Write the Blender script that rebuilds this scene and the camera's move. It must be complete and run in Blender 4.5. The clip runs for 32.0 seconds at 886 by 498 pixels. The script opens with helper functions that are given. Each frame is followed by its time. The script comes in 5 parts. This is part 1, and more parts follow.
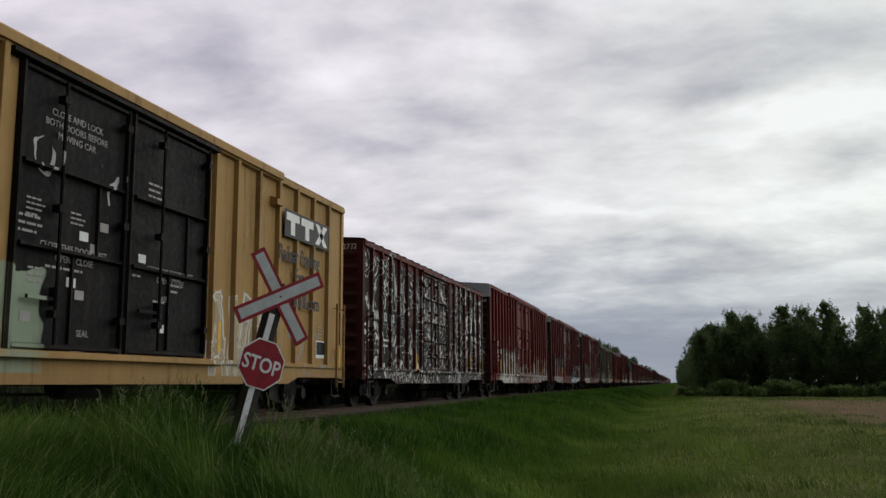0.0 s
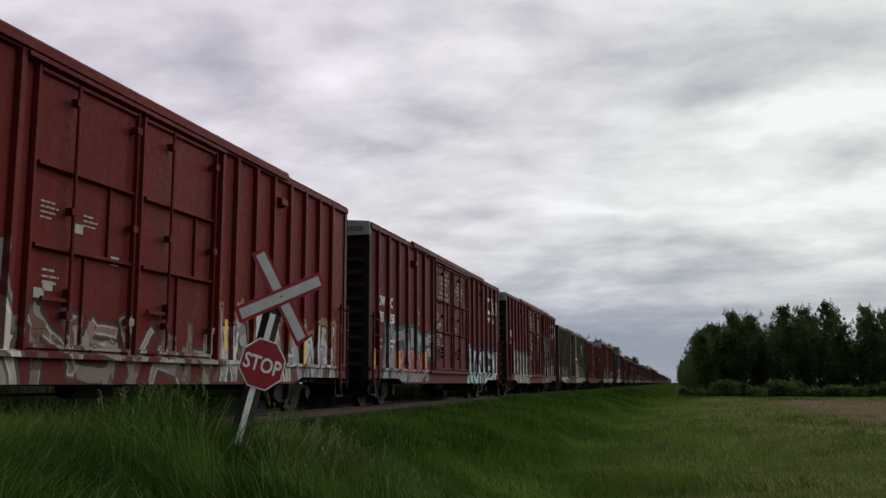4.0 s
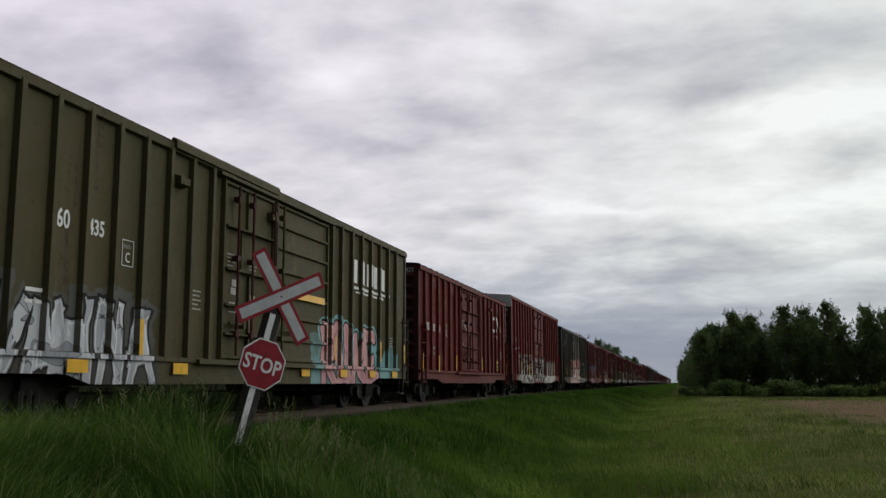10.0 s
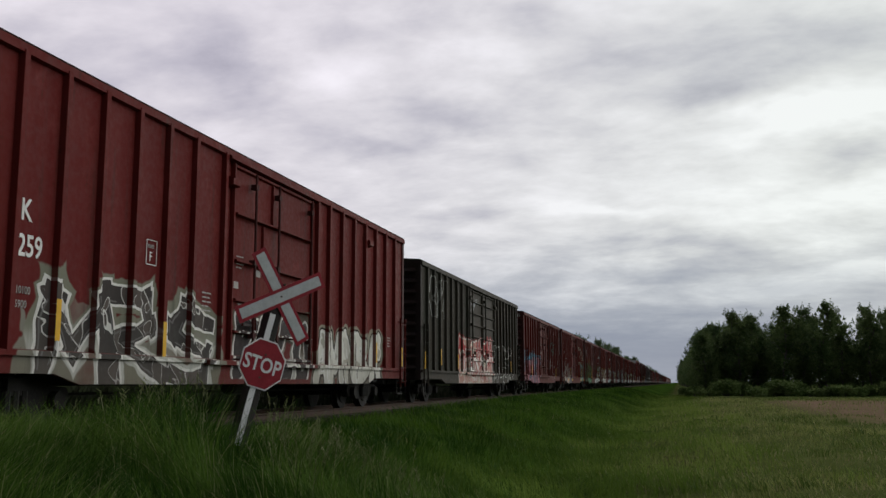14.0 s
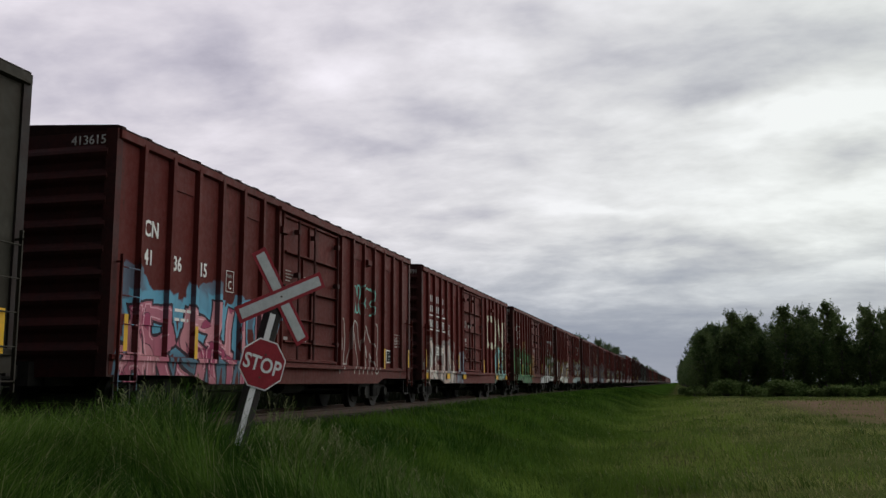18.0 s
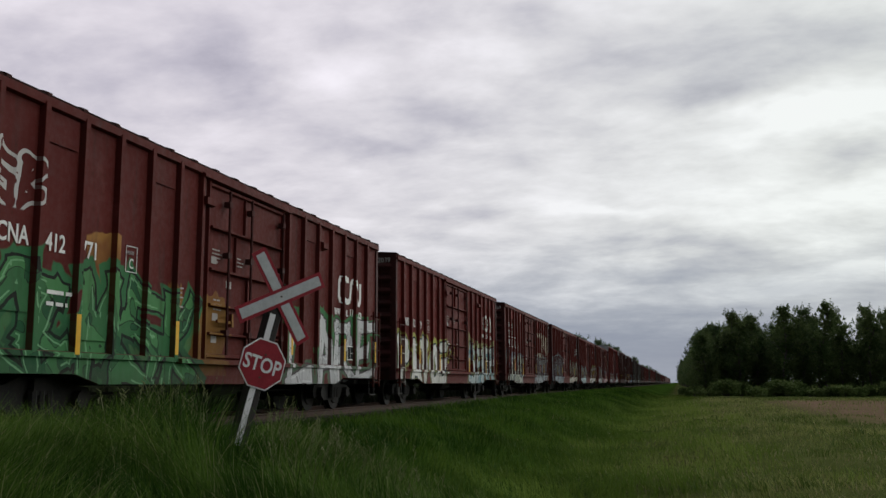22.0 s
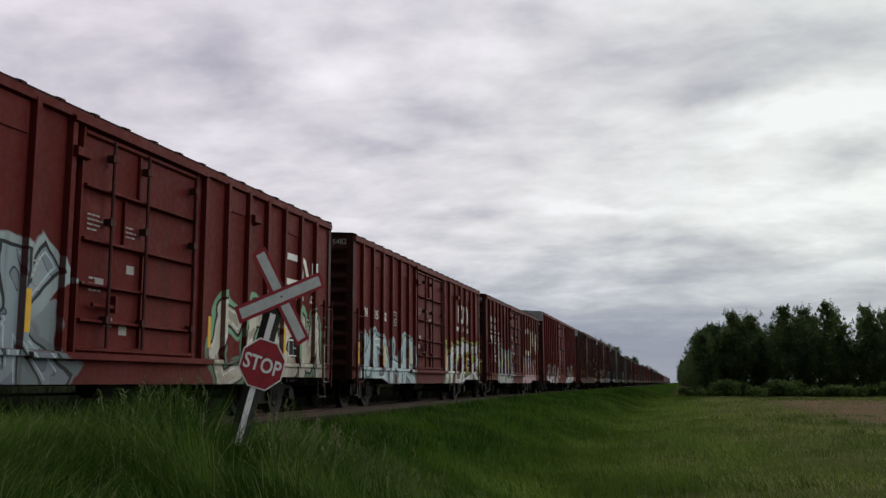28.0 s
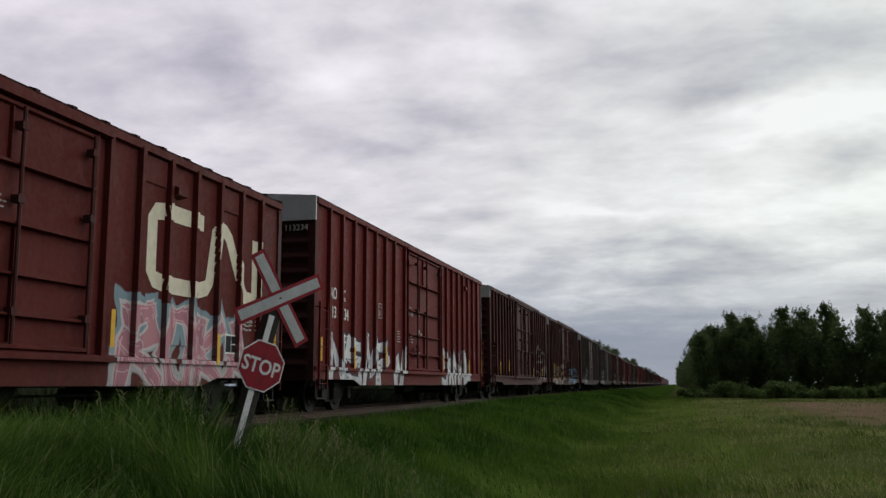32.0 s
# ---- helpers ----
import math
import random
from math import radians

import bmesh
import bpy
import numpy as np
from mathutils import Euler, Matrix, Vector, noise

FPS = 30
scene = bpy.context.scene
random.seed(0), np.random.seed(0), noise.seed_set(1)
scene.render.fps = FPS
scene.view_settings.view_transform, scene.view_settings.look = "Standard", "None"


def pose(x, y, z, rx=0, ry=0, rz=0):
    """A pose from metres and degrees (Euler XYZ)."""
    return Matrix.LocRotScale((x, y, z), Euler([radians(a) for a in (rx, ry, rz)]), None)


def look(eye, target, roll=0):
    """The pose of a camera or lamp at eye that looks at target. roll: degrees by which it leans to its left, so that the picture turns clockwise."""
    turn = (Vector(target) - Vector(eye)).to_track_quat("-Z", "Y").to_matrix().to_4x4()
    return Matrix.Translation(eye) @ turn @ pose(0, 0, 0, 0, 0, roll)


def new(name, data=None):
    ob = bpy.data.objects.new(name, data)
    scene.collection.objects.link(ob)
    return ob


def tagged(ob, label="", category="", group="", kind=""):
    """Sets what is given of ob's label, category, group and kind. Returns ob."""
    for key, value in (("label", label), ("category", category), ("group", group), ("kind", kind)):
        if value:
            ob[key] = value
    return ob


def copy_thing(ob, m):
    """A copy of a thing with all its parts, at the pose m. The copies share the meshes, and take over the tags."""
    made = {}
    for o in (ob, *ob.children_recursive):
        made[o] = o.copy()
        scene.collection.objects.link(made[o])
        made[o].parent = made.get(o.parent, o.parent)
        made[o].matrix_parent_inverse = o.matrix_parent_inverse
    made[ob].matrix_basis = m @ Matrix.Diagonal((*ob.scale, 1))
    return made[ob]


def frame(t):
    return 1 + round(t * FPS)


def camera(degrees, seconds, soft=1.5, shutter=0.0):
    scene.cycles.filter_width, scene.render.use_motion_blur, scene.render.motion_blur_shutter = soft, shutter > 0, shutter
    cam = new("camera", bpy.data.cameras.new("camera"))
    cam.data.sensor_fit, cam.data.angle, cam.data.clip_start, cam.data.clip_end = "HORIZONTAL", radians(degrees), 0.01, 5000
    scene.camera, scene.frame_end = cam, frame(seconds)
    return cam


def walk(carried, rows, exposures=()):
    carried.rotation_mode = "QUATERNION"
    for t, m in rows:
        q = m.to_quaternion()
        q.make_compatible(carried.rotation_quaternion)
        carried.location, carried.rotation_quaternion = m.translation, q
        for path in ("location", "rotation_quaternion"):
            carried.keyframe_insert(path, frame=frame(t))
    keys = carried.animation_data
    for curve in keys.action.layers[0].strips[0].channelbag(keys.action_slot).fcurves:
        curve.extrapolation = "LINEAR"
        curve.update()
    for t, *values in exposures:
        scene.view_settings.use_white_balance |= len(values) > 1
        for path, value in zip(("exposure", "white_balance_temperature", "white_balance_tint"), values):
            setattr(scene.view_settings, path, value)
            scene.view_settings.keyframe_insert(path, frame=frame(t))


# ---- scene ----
from collections import defaultdict

# ---- camera: held still at the side of a level crossing ----
EYE = (0.0, 0.0, 0.64)
AIM = (-2.41519, 9.59454, 2.08221)
ROLL = -0.2
# small knocks of the tripod as the cars pass: seconds, aim to the left and up in thousandths
KNOCKS = {0.0: (-0.9, 0), 7.0: (1.2, -0.9), 9.0: (-0.6, 1.5), 11.5: (0.9, -1.8), 13.0: (0, -0.9), 14.5: (0.9, -0.6), 17.0: (0, 1.5), 19.5: (-0.3, 1.8), 21.0: (-1.2, 0), 21.5: (1.8, -0.9), 25.0: (0.6, 1.8), 28.5: (0.6, -1.8), 32.0: (-1.2, 1.8)}
cam = camera(51.373, 32.0, soft=1.45)
rows = []
for i in range(65):
    left, up = KNOCKS.get(i / 2, (0, 0))
    rows.append((i / 2, look(EYE, (AIM[0] - 0.00972 * left + 0.0003 * up, AIM[1] - 0.00236 * left - 0.0014 * up, AIM[2] + 0.0099 * up), ROLL)))
walk(cam, rows)

# ---- world: heavy overcast, brightest low over the field ----
SUN_AZ, SUN_EL = radians(11), radians(16)


class Nodes:
    """Short hand for building node trees."""

    def __init__(self, tree):
        self.tree = tree
        tree.nodes.clear()

    def add(self, kind, **kw):
        nd = self.tree.nodes.new(kind)
        for key, value in kw.items():
            if key == "inputs":
                for slot, v in value.items():
                    self.put(nd.inputs[slot], v)
            else:
                setattr(nd, key, value)
        return nd

    def put(self, socket, v):
        if isinstance(v, bpy.types.NodeSocket):
            self.tree.links.new(v, socket)
        else:
            socket.default_value = v

    def math(self, op, a, b=0.0, c=0.0, clamp=False):
        nd = self.add("ShaderNodeMath", operation=op, use_clamp=clamp)
        for i, v in enumerate((a, b, c)):
            self.put(nd.inputs[i], v)
        return nd.outputs[0]

    def mix(self, fac, a, b, blend="MIX"):
        nd = self.add("ShaderNodeMix", data_type="RGBA", blend_type=blend)
        self.put(nd.inputs[0], fac)
        self.put(nd.inputs[6], a if isinstance(a, bpy.types.NodeSocket) else (*a[:3], 1))
        self.put(nd.inputs[7], b if isinstance(b, bpy.types.NodeSocket) else (*b[:3], 1))
        return nd.outputs[2]

    def noise(self, vec, scale, detail=3.0, rough=0.55, out=0, dim="3D", distort=0.0):
        nd = self.add("ShaderNodeTexNoise", noise_dimensions=dim)
        if vec is not None:
            self.put(nd.inputs["Vector"], vec)
        nd.inputs["Scale"].default_value = scale
        nd.inputs["Detail"].default_value = detail
        nd.inputs["Roughness"].default_value = rough
        nd.inputs["Distortion"].default_value = distort
        return nd.outputs[out]

    def ramp(self, v, a, b, lo=0.0, hi=1.0):
        nd = self.add("ShaderNodeMapRange", interpolation_type="SMOOTHSTEP")
        for i, x in enumerate((v, a, b, lo, hi)):
            self.put(nd.inputs[i], x)
        return nd.outputs[0]

    def vec(self, x, y, z):
        nd = self.add("ShaderNodeCombineXYZ")
        for i, v in enumerate((x, y, z)):
            self.put(nd.inputs[i], v)
        return nd.outputs[0]

    def split(self, v):
        nd = self.add("ShaderNodeSeparateXYZ")
        self.put(nd.inputs[0], v)
        return nd.outputs

    def scaled(self, v, s, loc=(0, 0, 0)):
        nd = self.add("ShaderNodeMapping")
        self.put(nd.inputs[0], v)
        nd.inputs["Scale"].default_value = s
        nd.inputs["Location"].default_value = loc
        return nd.outputs[0]


BANKS = [(-28.0, 20.0, 2.6, 2.1, -0.13), (-25.0, 18.2, 1.6, 1.8, -0.10), (-20.7, 21.4, 2.5, 0.9, -0.1), (-12.9, 16.4, 4.2, 0.9, -0.12), (-18.5, 14.9, 2.8, 0.5, -0.1), (3.6, 18.9, 4.6, 1.6, -0.13), (2.3, 16.6, 2.8, 0.9, -0.12), (-5.8, 18.6, 3.2, 1.4, -0.08), (-8.4, 22.2, 1.6, 1.1, -0.12), (-13.1, 10.8, 2.8, 0.5, -0.1), (4.4, 7.4, 4.9, 0.6, -0.14), (10.6, 12.3, 2.5, 0.6, -0.14), (10.7, 18.7, 3.2, 1.4, -0.05), (-36.6, 18.4, 4.6, 2.1, -0.08), (-10.5, 20.3, 2.5, 1.4, 0.08), (7.6, 14.8, 6.7, 1.1, 0.17), (8.6, 10.9, 4.9, 1.5, 0.09), (-19.6, 18.7, 3.5, 2.1, 0.07), (-2.9, 10.6, 3.2, 0.4, 0.12), (9.0, 7.0, 3.2, 1.0, 0.10), (6.2, 5.8, 2.4, 0.35, 0.10), (2.5, 8.6, 3.4, 0.5, -0.10)]


def build_world():
    w = bpy.data.worlds.new("overcast_sky")
    w.use_nodes = True
    scene.world = w
    n = Nodes(w.node_tree)
    d = n.add("ShaderNodeTexCoord").outputs["Generated"]
    x, y, z = n.split(d)
    zc = n.math("MAXIMUM", z, 0.0)
    # a flat cloud deck seen in perspective
    k = n.math("DIVIDE", 1.0, n.math("ADD", zc, 0.20))
    px, py = n.math("MULTIPLY", x, k), n.math("MULTIPLY", y, k)
    q = n.vec(px, py, 0.0)
    big = n.noise(n.scaled(q, (0.8, 0.9, 1), (3.1, 1.7, 0)), 1.0, 5, 0.55, distort=0.2)
    mid = n.noise(n.scaled(q, (2.4, 3.0, 1), (7.3, 2.2, 0)), 1.0, 6, 0.58, distort=0.25)
    wisp = n.noise(n.scaled(q, (6.0, 8.0, 1), (1.3, 9.2, 0)), 1.0, 5, 0.58, distort=0.2)
    # thicker and thinner banks in the deck: azimuth, height, half widths, depth of tone
    warp = n.noise(n.vec(n.math("MULTIPLY", x, 5.0), n.math("MULTIPLY", z, 9.0), y), 1.0, 4, 0.6, out=1)
    wa, wb, wc = n.split(warp)
    az = n.math("ADD", n.math("MULTIPLY", n.math("ARCTAN2", x, y), 57.2958), n.math("MULTIPLY", n.math("SUBTRACT", wa, 0.5), 8.0))
    el = n.math("ADD", n.math("MULTIPLY", n.math("ARCSINE", z), 57.2958), n.math("MULTIPLY", n.math("SUBTRACT", wb, 0.5), 5.0))
    tone = n.math("ADD", 0.765, n.math("ADD", n.math("MULTIPLY", n.math("SUBTRACT", big, 0.5), 0.26), n.math("ADD", n.math("MULTIPLY", n.math("SUBTRACT", mid, 0.5), 0.62), n.math("MULTIPLY", n.math("SUBTRACT", wisp, 0.5), 0.30))))
    for a, e, sa, se, depth in BANKS:
        da, de = n.math("DIVIDE", n.math("SUBTRACT", az, a), sa * 1.1), n.math("DIVIDE", n.math("SUBTRACT", el, e), se * 1.1)
        r2 = n.math("ADD", n.math("MULTIPLY", da, da), n.math("MULTIPLY", de, de))
        tone = n.math("ADD", tone, n.math("MULTIPLY", n.math("EXPONENT", n.math("MULTIPLY", r2, -0.8)), depth * 1.45))
    tone = n.math("MINIMUM", n.math("MAXIMUM", tone, 0.25), 0.93)
    tint = n.mix(n.ramp(n.math("ADD", x, n.math("MULTIPLY", z, -0.6)), -0.75, 0.15), (0.995, 0.945, 1.035), (0.955, 1.0, 0.985))
    # the deck is thick and dark behind the camera, away from the sun
    tone = n.math("MULTIPLY", tone, n.ramp(n.math("ADD", n.math("ADD", y, n.math("MULTIPLY", n.math("MAXIMUM", x, 0.0), 0.36)), n.math("MULTIPLY", z, 0.55)), -0.10, 0.82, 0.045, 1.0))
    # and thinnest out over the open field to the side
    tone = n.math("MULTIPLY", tone, n.math("ADD", 1.0, n.math("MULTIPLY", n.ramp(x, 0.36, 0.80), n.ramp(z, -0.02, 0.25, 0.6, 1.4))))
    shade = n.mix(n.ramp(tone, 0.40, 0.78), (0.93, 0.94, 1.04), (1.0, 1.0, 1.0))
    cloud = n.mix(1.0, n.mix(1.0, n.vec(tone, tone, tone), tint, "MULTIPLY"), shade, "MULTIPLY")
    # slate blue haze towards the horizon
    low = n.ramp(n.math("ADD", z, n.math("MULTIPLY", n.math("SUBTRACT", mid, 0.5), 0.11)), 0.035, 0.175, 1.0, 0.0)
    cloud = n.mix(n.math("MULTIPLY", low, n.ramp(x, 0.03, 0.22, 0.86, 0.60)), cloud, (0.215, 0.255, 0.345))
    sky = n.add("ShaderNodeTexSky", sky_type="NISHITA", sun_disc=False, sun_elevation=SUN_EL, sun_rotation=SUN_AZ)
    clear = n.add("ShaderNodeBackground", inputs={0: sky.outputs[0], 1: 0.05})
    deck = n.add("ShaderNodeBackground", inputs={0: cloud, 1: 1.0})
    blend = n.add("ShaderNodeMixShader", inputs={0: 0.985, 1: clear.outputs[0], 2: deck.outputs[0]})
    n.tree.links.new(blend.outputs[0], n.add("ShaderNodeOutputWorld").inputs[0])


build_world()
sun = new("sun", bpy.data.lights.new("sun", "SUN"))
sun.data.energy, sun.data.angle, sun.data.color = 0.6, radians(25), (1.0, 0.96, 0.9)
sun.matrix_world = look((0, 0, 50), (-50 * math.sin(SUN_AZ) * math.cos(SUN_EL), -50 * math.cos(SUN_AZ) * math.cos(SUN_EL), 50 - 50 * math.sin(SUN_EL)))
scene.view_settings.exposure = 0.0


# ---- materials ----
def material(name, build):
    m = bpy.data.materials.new(name)
    m.use_nodes = True
    n = Nodes(m.node_tree)
    shader = build(n)
    n.tree.links.new(shader, n.add("ShaderNodeOutputMaterial").inputs[0])
    return m


def principled(n, color, rough=0.7, metal=0.0, bump=None, strength=0.3, distance=0.01, spec=0.4):
    nd = n.add("ShaderNodeBsdfPrincipled")
    n.put(nd.inputs["Base Color"], color if isinstance(color, bpy.types.NodeSocket) else (*color[:3], 1))
    n.put(nd.inputs["Roughness"], rough)
    n.put(nd.inputs["Metallic"], metal)
    nd.inputs["Specular IOR Level"].default_value = spec
    if bump is not None:
        b = n.add("ShaderNodeBump", inputs={"Height": bump, "Strength": strength, "Distance": distance})
        n.put(nd.inputs["Normal"], b.outputs[0])
    return nd.outputs[0]


def worn(name, color, other, scale=3.0, rough=0.7, metal=0.0, stretch=(1, 1, 1), bump=0.3, spec=0.4):
    """A surface whose colour wanders between two tones at two scales."""
    def build(n):
        v = n.scaled(n.add("ShaderNodeTexCoord").outputs["Object"], stretch)
        a = n.noise(v, scale, 5)
        b = n.noise(v, scale * 9, 4)
        t = n.ramp(n.math("ADD", n.math("MULTIPLY", a, 0.65), n.math("MULTIPLY", b, 0.35)), 0.36, 0.64)
        return principled(n, n.mix(t, color, other), n.ramp(a, 0.3, 0.7, rough - 0.1, rough + 0.1), metal, b, bump, 0.01, spec)
    return material(name, build)


def plain(name, color, rough=0.6):
    def build(n):
        v = n.add("ShaderNodeTexCoord").outputs["Object"]
        a = n.noise(v, 6.0, 5)
        return principled(n, n.mix(n.ramp(a, 0.35, 0.7, 0.0, 0.3), color, [c * 0.6 for c in color]), rough, spec=0.12)
    return material(name, build)


# ---- mesh helpers ----
class Shape:
    """Collects faces for one mesh."""

    def __init__(self):
        self.v, self.f = [], []

    def add(self, verts, faces):
        o = len(self.v)
        self.v += [tuple(p) for p in verts]
        self.f += [tuple(i + o for i in fc) for fc in faces]
        return self

    def box(self, x0, x1, y0, y1, z0, z1):
        v = [(x, y, z) for x in (x0, x1) for y in (y0, y1) for z in (z0, z1)]
        return self.add(v, [(0, 1, 3, 2), (4, 6, 7, 5), (0, 4, 5, 1), (2, 3, 7, 6), (0, 2, 6, 4), (1, 5, 7, 3)])

    def prism(self, outline, axis, a, b):
        """An outline of two coordinates drawn out along an axis from a to b."""
        def at(p, q):
            return {"x": (q, *p), "y": (p[0], q, p[1]), "z": (*p, q)}[axis]
        m = len(outline)
        v = [at(p, a) for p in outline] + [at(p, b) for p in outline]
        f = [(i, (i + 1) % m, (i + 1) % m + m, i + m) for i in range(m)]
        return self.add(v, f + [tuple(range(m))[::-1], tuple(range(m, 2 * m))])

    def tube(self, a, b, r, sides=8, r2=None):
        a, b = Vector(a), Vector(b)
        q = (b - a).to_track_quat("Z", "Y")
        r2 = r if r2 is None else r2
        v = []
        for c, rr in ((a, r), (b, r2)):
            v += [c + q @ Vector((rr * math.cos(6.2832 * i / sides), rr * math.sin(6.2832 * i / sides), 0)) for i in range(sides)]
        f = [(i, (i + 1) % sides, (i + 1) % sides + sides, i + sides) for i in range(sides)]
        return self.add(v, f + [tuple(range(sides))[::-1], tuple(range(sides, 2 * sides))])

    def mesh(self, name, smooth=False):
        me = bpy.data.meshes.new(name)
        me.from_pydata(self.v, [], self.f)
        bm = bmesh.new()
        bm.from_mesh(me)
        bmesh.ops.recalc_face_normals(bm, faces=bm.faces)
        bm.to_mesh(me)
        bm.free()
        if smooth:
            me.polygons.foreach_set("use_smooth", [True] * len(me.polygons))
        return me


def part(name, shape, mat, parent, label="", m=None):
    """One mesh object under a thing or a part. The material sits on the object, so meshes can be shared."""
    me = shape.mesh(name) if isinstance(shape, Shape) else shape
    ob = new(name, me)
    ob.parent = parent
    if m is not None:
        ob.matrix_basis = m
    if mat is not None:
        if not me.materials:
            me.materials.append(mat)
        ob.material_slots[0].link = "OBJECT"
        ob.material_slots[0].material = mat
    if label:
        ob["label"] = label
    return ob


def thing(name, m, label, category, group="", kind=""):
    ob = new(name)
    ob.matrix_basis = m
    ob.empty_display_size = 0.3
    return tagged(ob, label, category, group, kind)


FONT_CACHE = {}


def letters(text, size, depth=0.004, bold=0.0):
    """The mesh of a word in the built-in font, in the XY plane from its left foot."""
    key = (text, size, bold)
    if key not in FONT_CACHE:
        cu = bpy.data.curves.new("lettering", "FONT")
        cu.body, cu.size, cu.extrude, cu.resolution_u, cu.offset = text, size, depth, 3, bold
        ob = bpy.data.objects.new("lettering", cu)
        scene.collection.objects.link(ob)
        deps = bpy.context.evaluated_depsgraph_get()
        me = bpy.data.meshes.new_from_object(ob.evaluated_get(deps))
        bpy.data.objects.remove(ob)
        FONT_CACHE[key] = me
    return FONT_CACHE[key]


# ---- ground ----
TRACK_X = -9.51


def terrain(x, y):
    """Height of the ground: ballast bank, ditch, field; a raised verge round the sign."""
    d = x - TRACK_X
    a = abs(d)
    if a < 1.9:
        z = -0.19
    elif a < 3.2:
        z = -0.19 - (a - 1.9) * 0.20
    elif a < 7.0:
        t = (a - 3.2) / 3.8
        z = -0.45 - (t * t * (3 - 2 * t)) * 1.02
    else:
        z = -1.47
        t = min((a - 7.0) / 6.0, 1.0)
        z += 0.45 * t * t * (3 - 2 * t)
    # verge of the road crossing
    if d > 0:
        r = math.exp(-((x + 6.4) / 3.4) ** 2 - ((y - 8.0) / 4.2) ** 2)
        z = max(z, z + (-0.22 - z) * min(1.0, 1.3 * r))
    if a > 3.2:
        z += 0.06 * math.sin(x * 0.9 + 1.3 * math.sin(y * 0.31)) * math.sin(y * 0.53 + x * 0.2) * min(1.0, (a - 3.2) / 3)
    return z


def axis_steps(bounds):
    out = []
    for a, b, s in bounds:
        k = max(1, round((b - a) / s))
        out += [a + (b - a) * i / k for i in range(k)]
    return out + [bounds[-1][1]]


def ground_mat(n):
    v = n.add("ShaderNodeTexCoord").outputs["Object"]
    x, y, z = n.split(v)
    a = n.noise(v, 0.12, 5)
    b = n.noise(v, 1.4, 5)
    c = n.noise(v, 14.0, 4)
    t = n.ramp(n.math("ADD", n.math("MULTIPLY", a, 0.5), n.math("ADD", n.math("MULTIPLY", b, 0.3), n.math("MULTIPLY", c, 0.2))), 0.38, 0.62)
    lush = n.mix(t, (0.018, 0.042, 0.006), (0.044, 0.084, 0.013))
    dry = n.mix(t, (0.052, 0.074, 0.018), (0.100, 0.114, 0.038))
    field = n.ramp(n.math("ADD", x, n.math("MULTIPLY", n.math("SUBTRACT", a, 0.5), 9.0)), -2.5, 2.5)
    grass = n.mix(field, lush, dry)
    strip = n.math("ADD", n.math("ABSOLUTE", n.math("ADD", x, 0.4)), n.math("MULTIPLY", n.math("SUBTRACT", b, 0.5), 3.0))
    grass = n.mix(n.ramp(strip, 0.2, 1.3, 0.55, 0.0), grass, (0.085, 0.078, 0.034))
    # bare reddish stubble far out in the field
    bare = n.math("MULTIPLY", n.ramp(n.math("ADD", x, n.math("MULTIPLY", b, 6)), 8.0, 13.0), n.math("MULTIPLY", n.ramp(n.math("ADD", y, n.math("MULTIPLY", a, 14.0)), 42.0, 54.0), n.ramp(y, 84.0, 94.0, 1.0, 0.0)))
    grass = n.mix(n.math("MULTIPLY", bare, n.ramp(n.noise(v, 0.5, 5, 0.65), 0.38, 0.60, 0.55, 0.95)), grass, (0.200, 0.130, 0.096))
    # beyond the track the ground colour carries the dimness under the cars
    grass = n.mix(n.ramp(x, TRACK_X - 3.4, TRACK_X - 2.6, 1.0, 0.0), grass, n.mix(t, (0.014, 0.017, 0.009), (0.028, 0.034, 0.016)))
    stone = n.add("ShaderNodeTexVoronoi", inputs={"Vector": v, "Scale": 16.0})
    grit = n.mix(n.split(stone.outputs["Color"])[0], (0.014, 0.011, 0.009), (0.036, 0.028, 0.022))
    far = n.math("ABSOLUTE", n.math("SUBTRACT", x, TRACK_X))
    edge = n.ramp(n.math("ADD", n.math("ADD", far, n.ramp(y, 24.0, 56.0, 0.0, 1.25)), n.math("MULTIPLY", n.math("SUBTRACT", b, 0.5), 1.6)), 1.8, 2.4)
    col = n.mix(edge, grit, grass)
    return principled(n, col, 0.95, 0, n.math("ADD", c, stone.outputs["Distance"]), 0.6, 0.04, 0.0)


def build_ground():
    xs = axis_steps([(-4000, -400, 900), (-400, -60, 40), (-60, -14, 4), (-14, 6, 0.4), (6, 40, 2), (40, 400, 30), (400, 4000, 900)])
    ys = axis_steps([(-600, -40, 80), (-40, 0, 4), (0, 36, 0.5), (36, 130, 3), (130, 700, 30), (700, 4900, 600)])
    s = Shape()
    s.v = [(x, y, terrain(x, y)) for y in ys for x in xs]
    k = len(xs)
    s.f = [(j * k + i, j * k + i + 1, (j + 1) * k + i + 1, (j + 1) * k + i) for j in range(len(ys) - 1) for i in range(k - 1)]
    g = new("ground", s.mesh("ground", True))
    g.data.materials.append(material("meadow_ground", ground_mat))
    tagged(g, "grassy field with a ballasted railway bank and ditch", "ground", kind="structure")


build_ground()

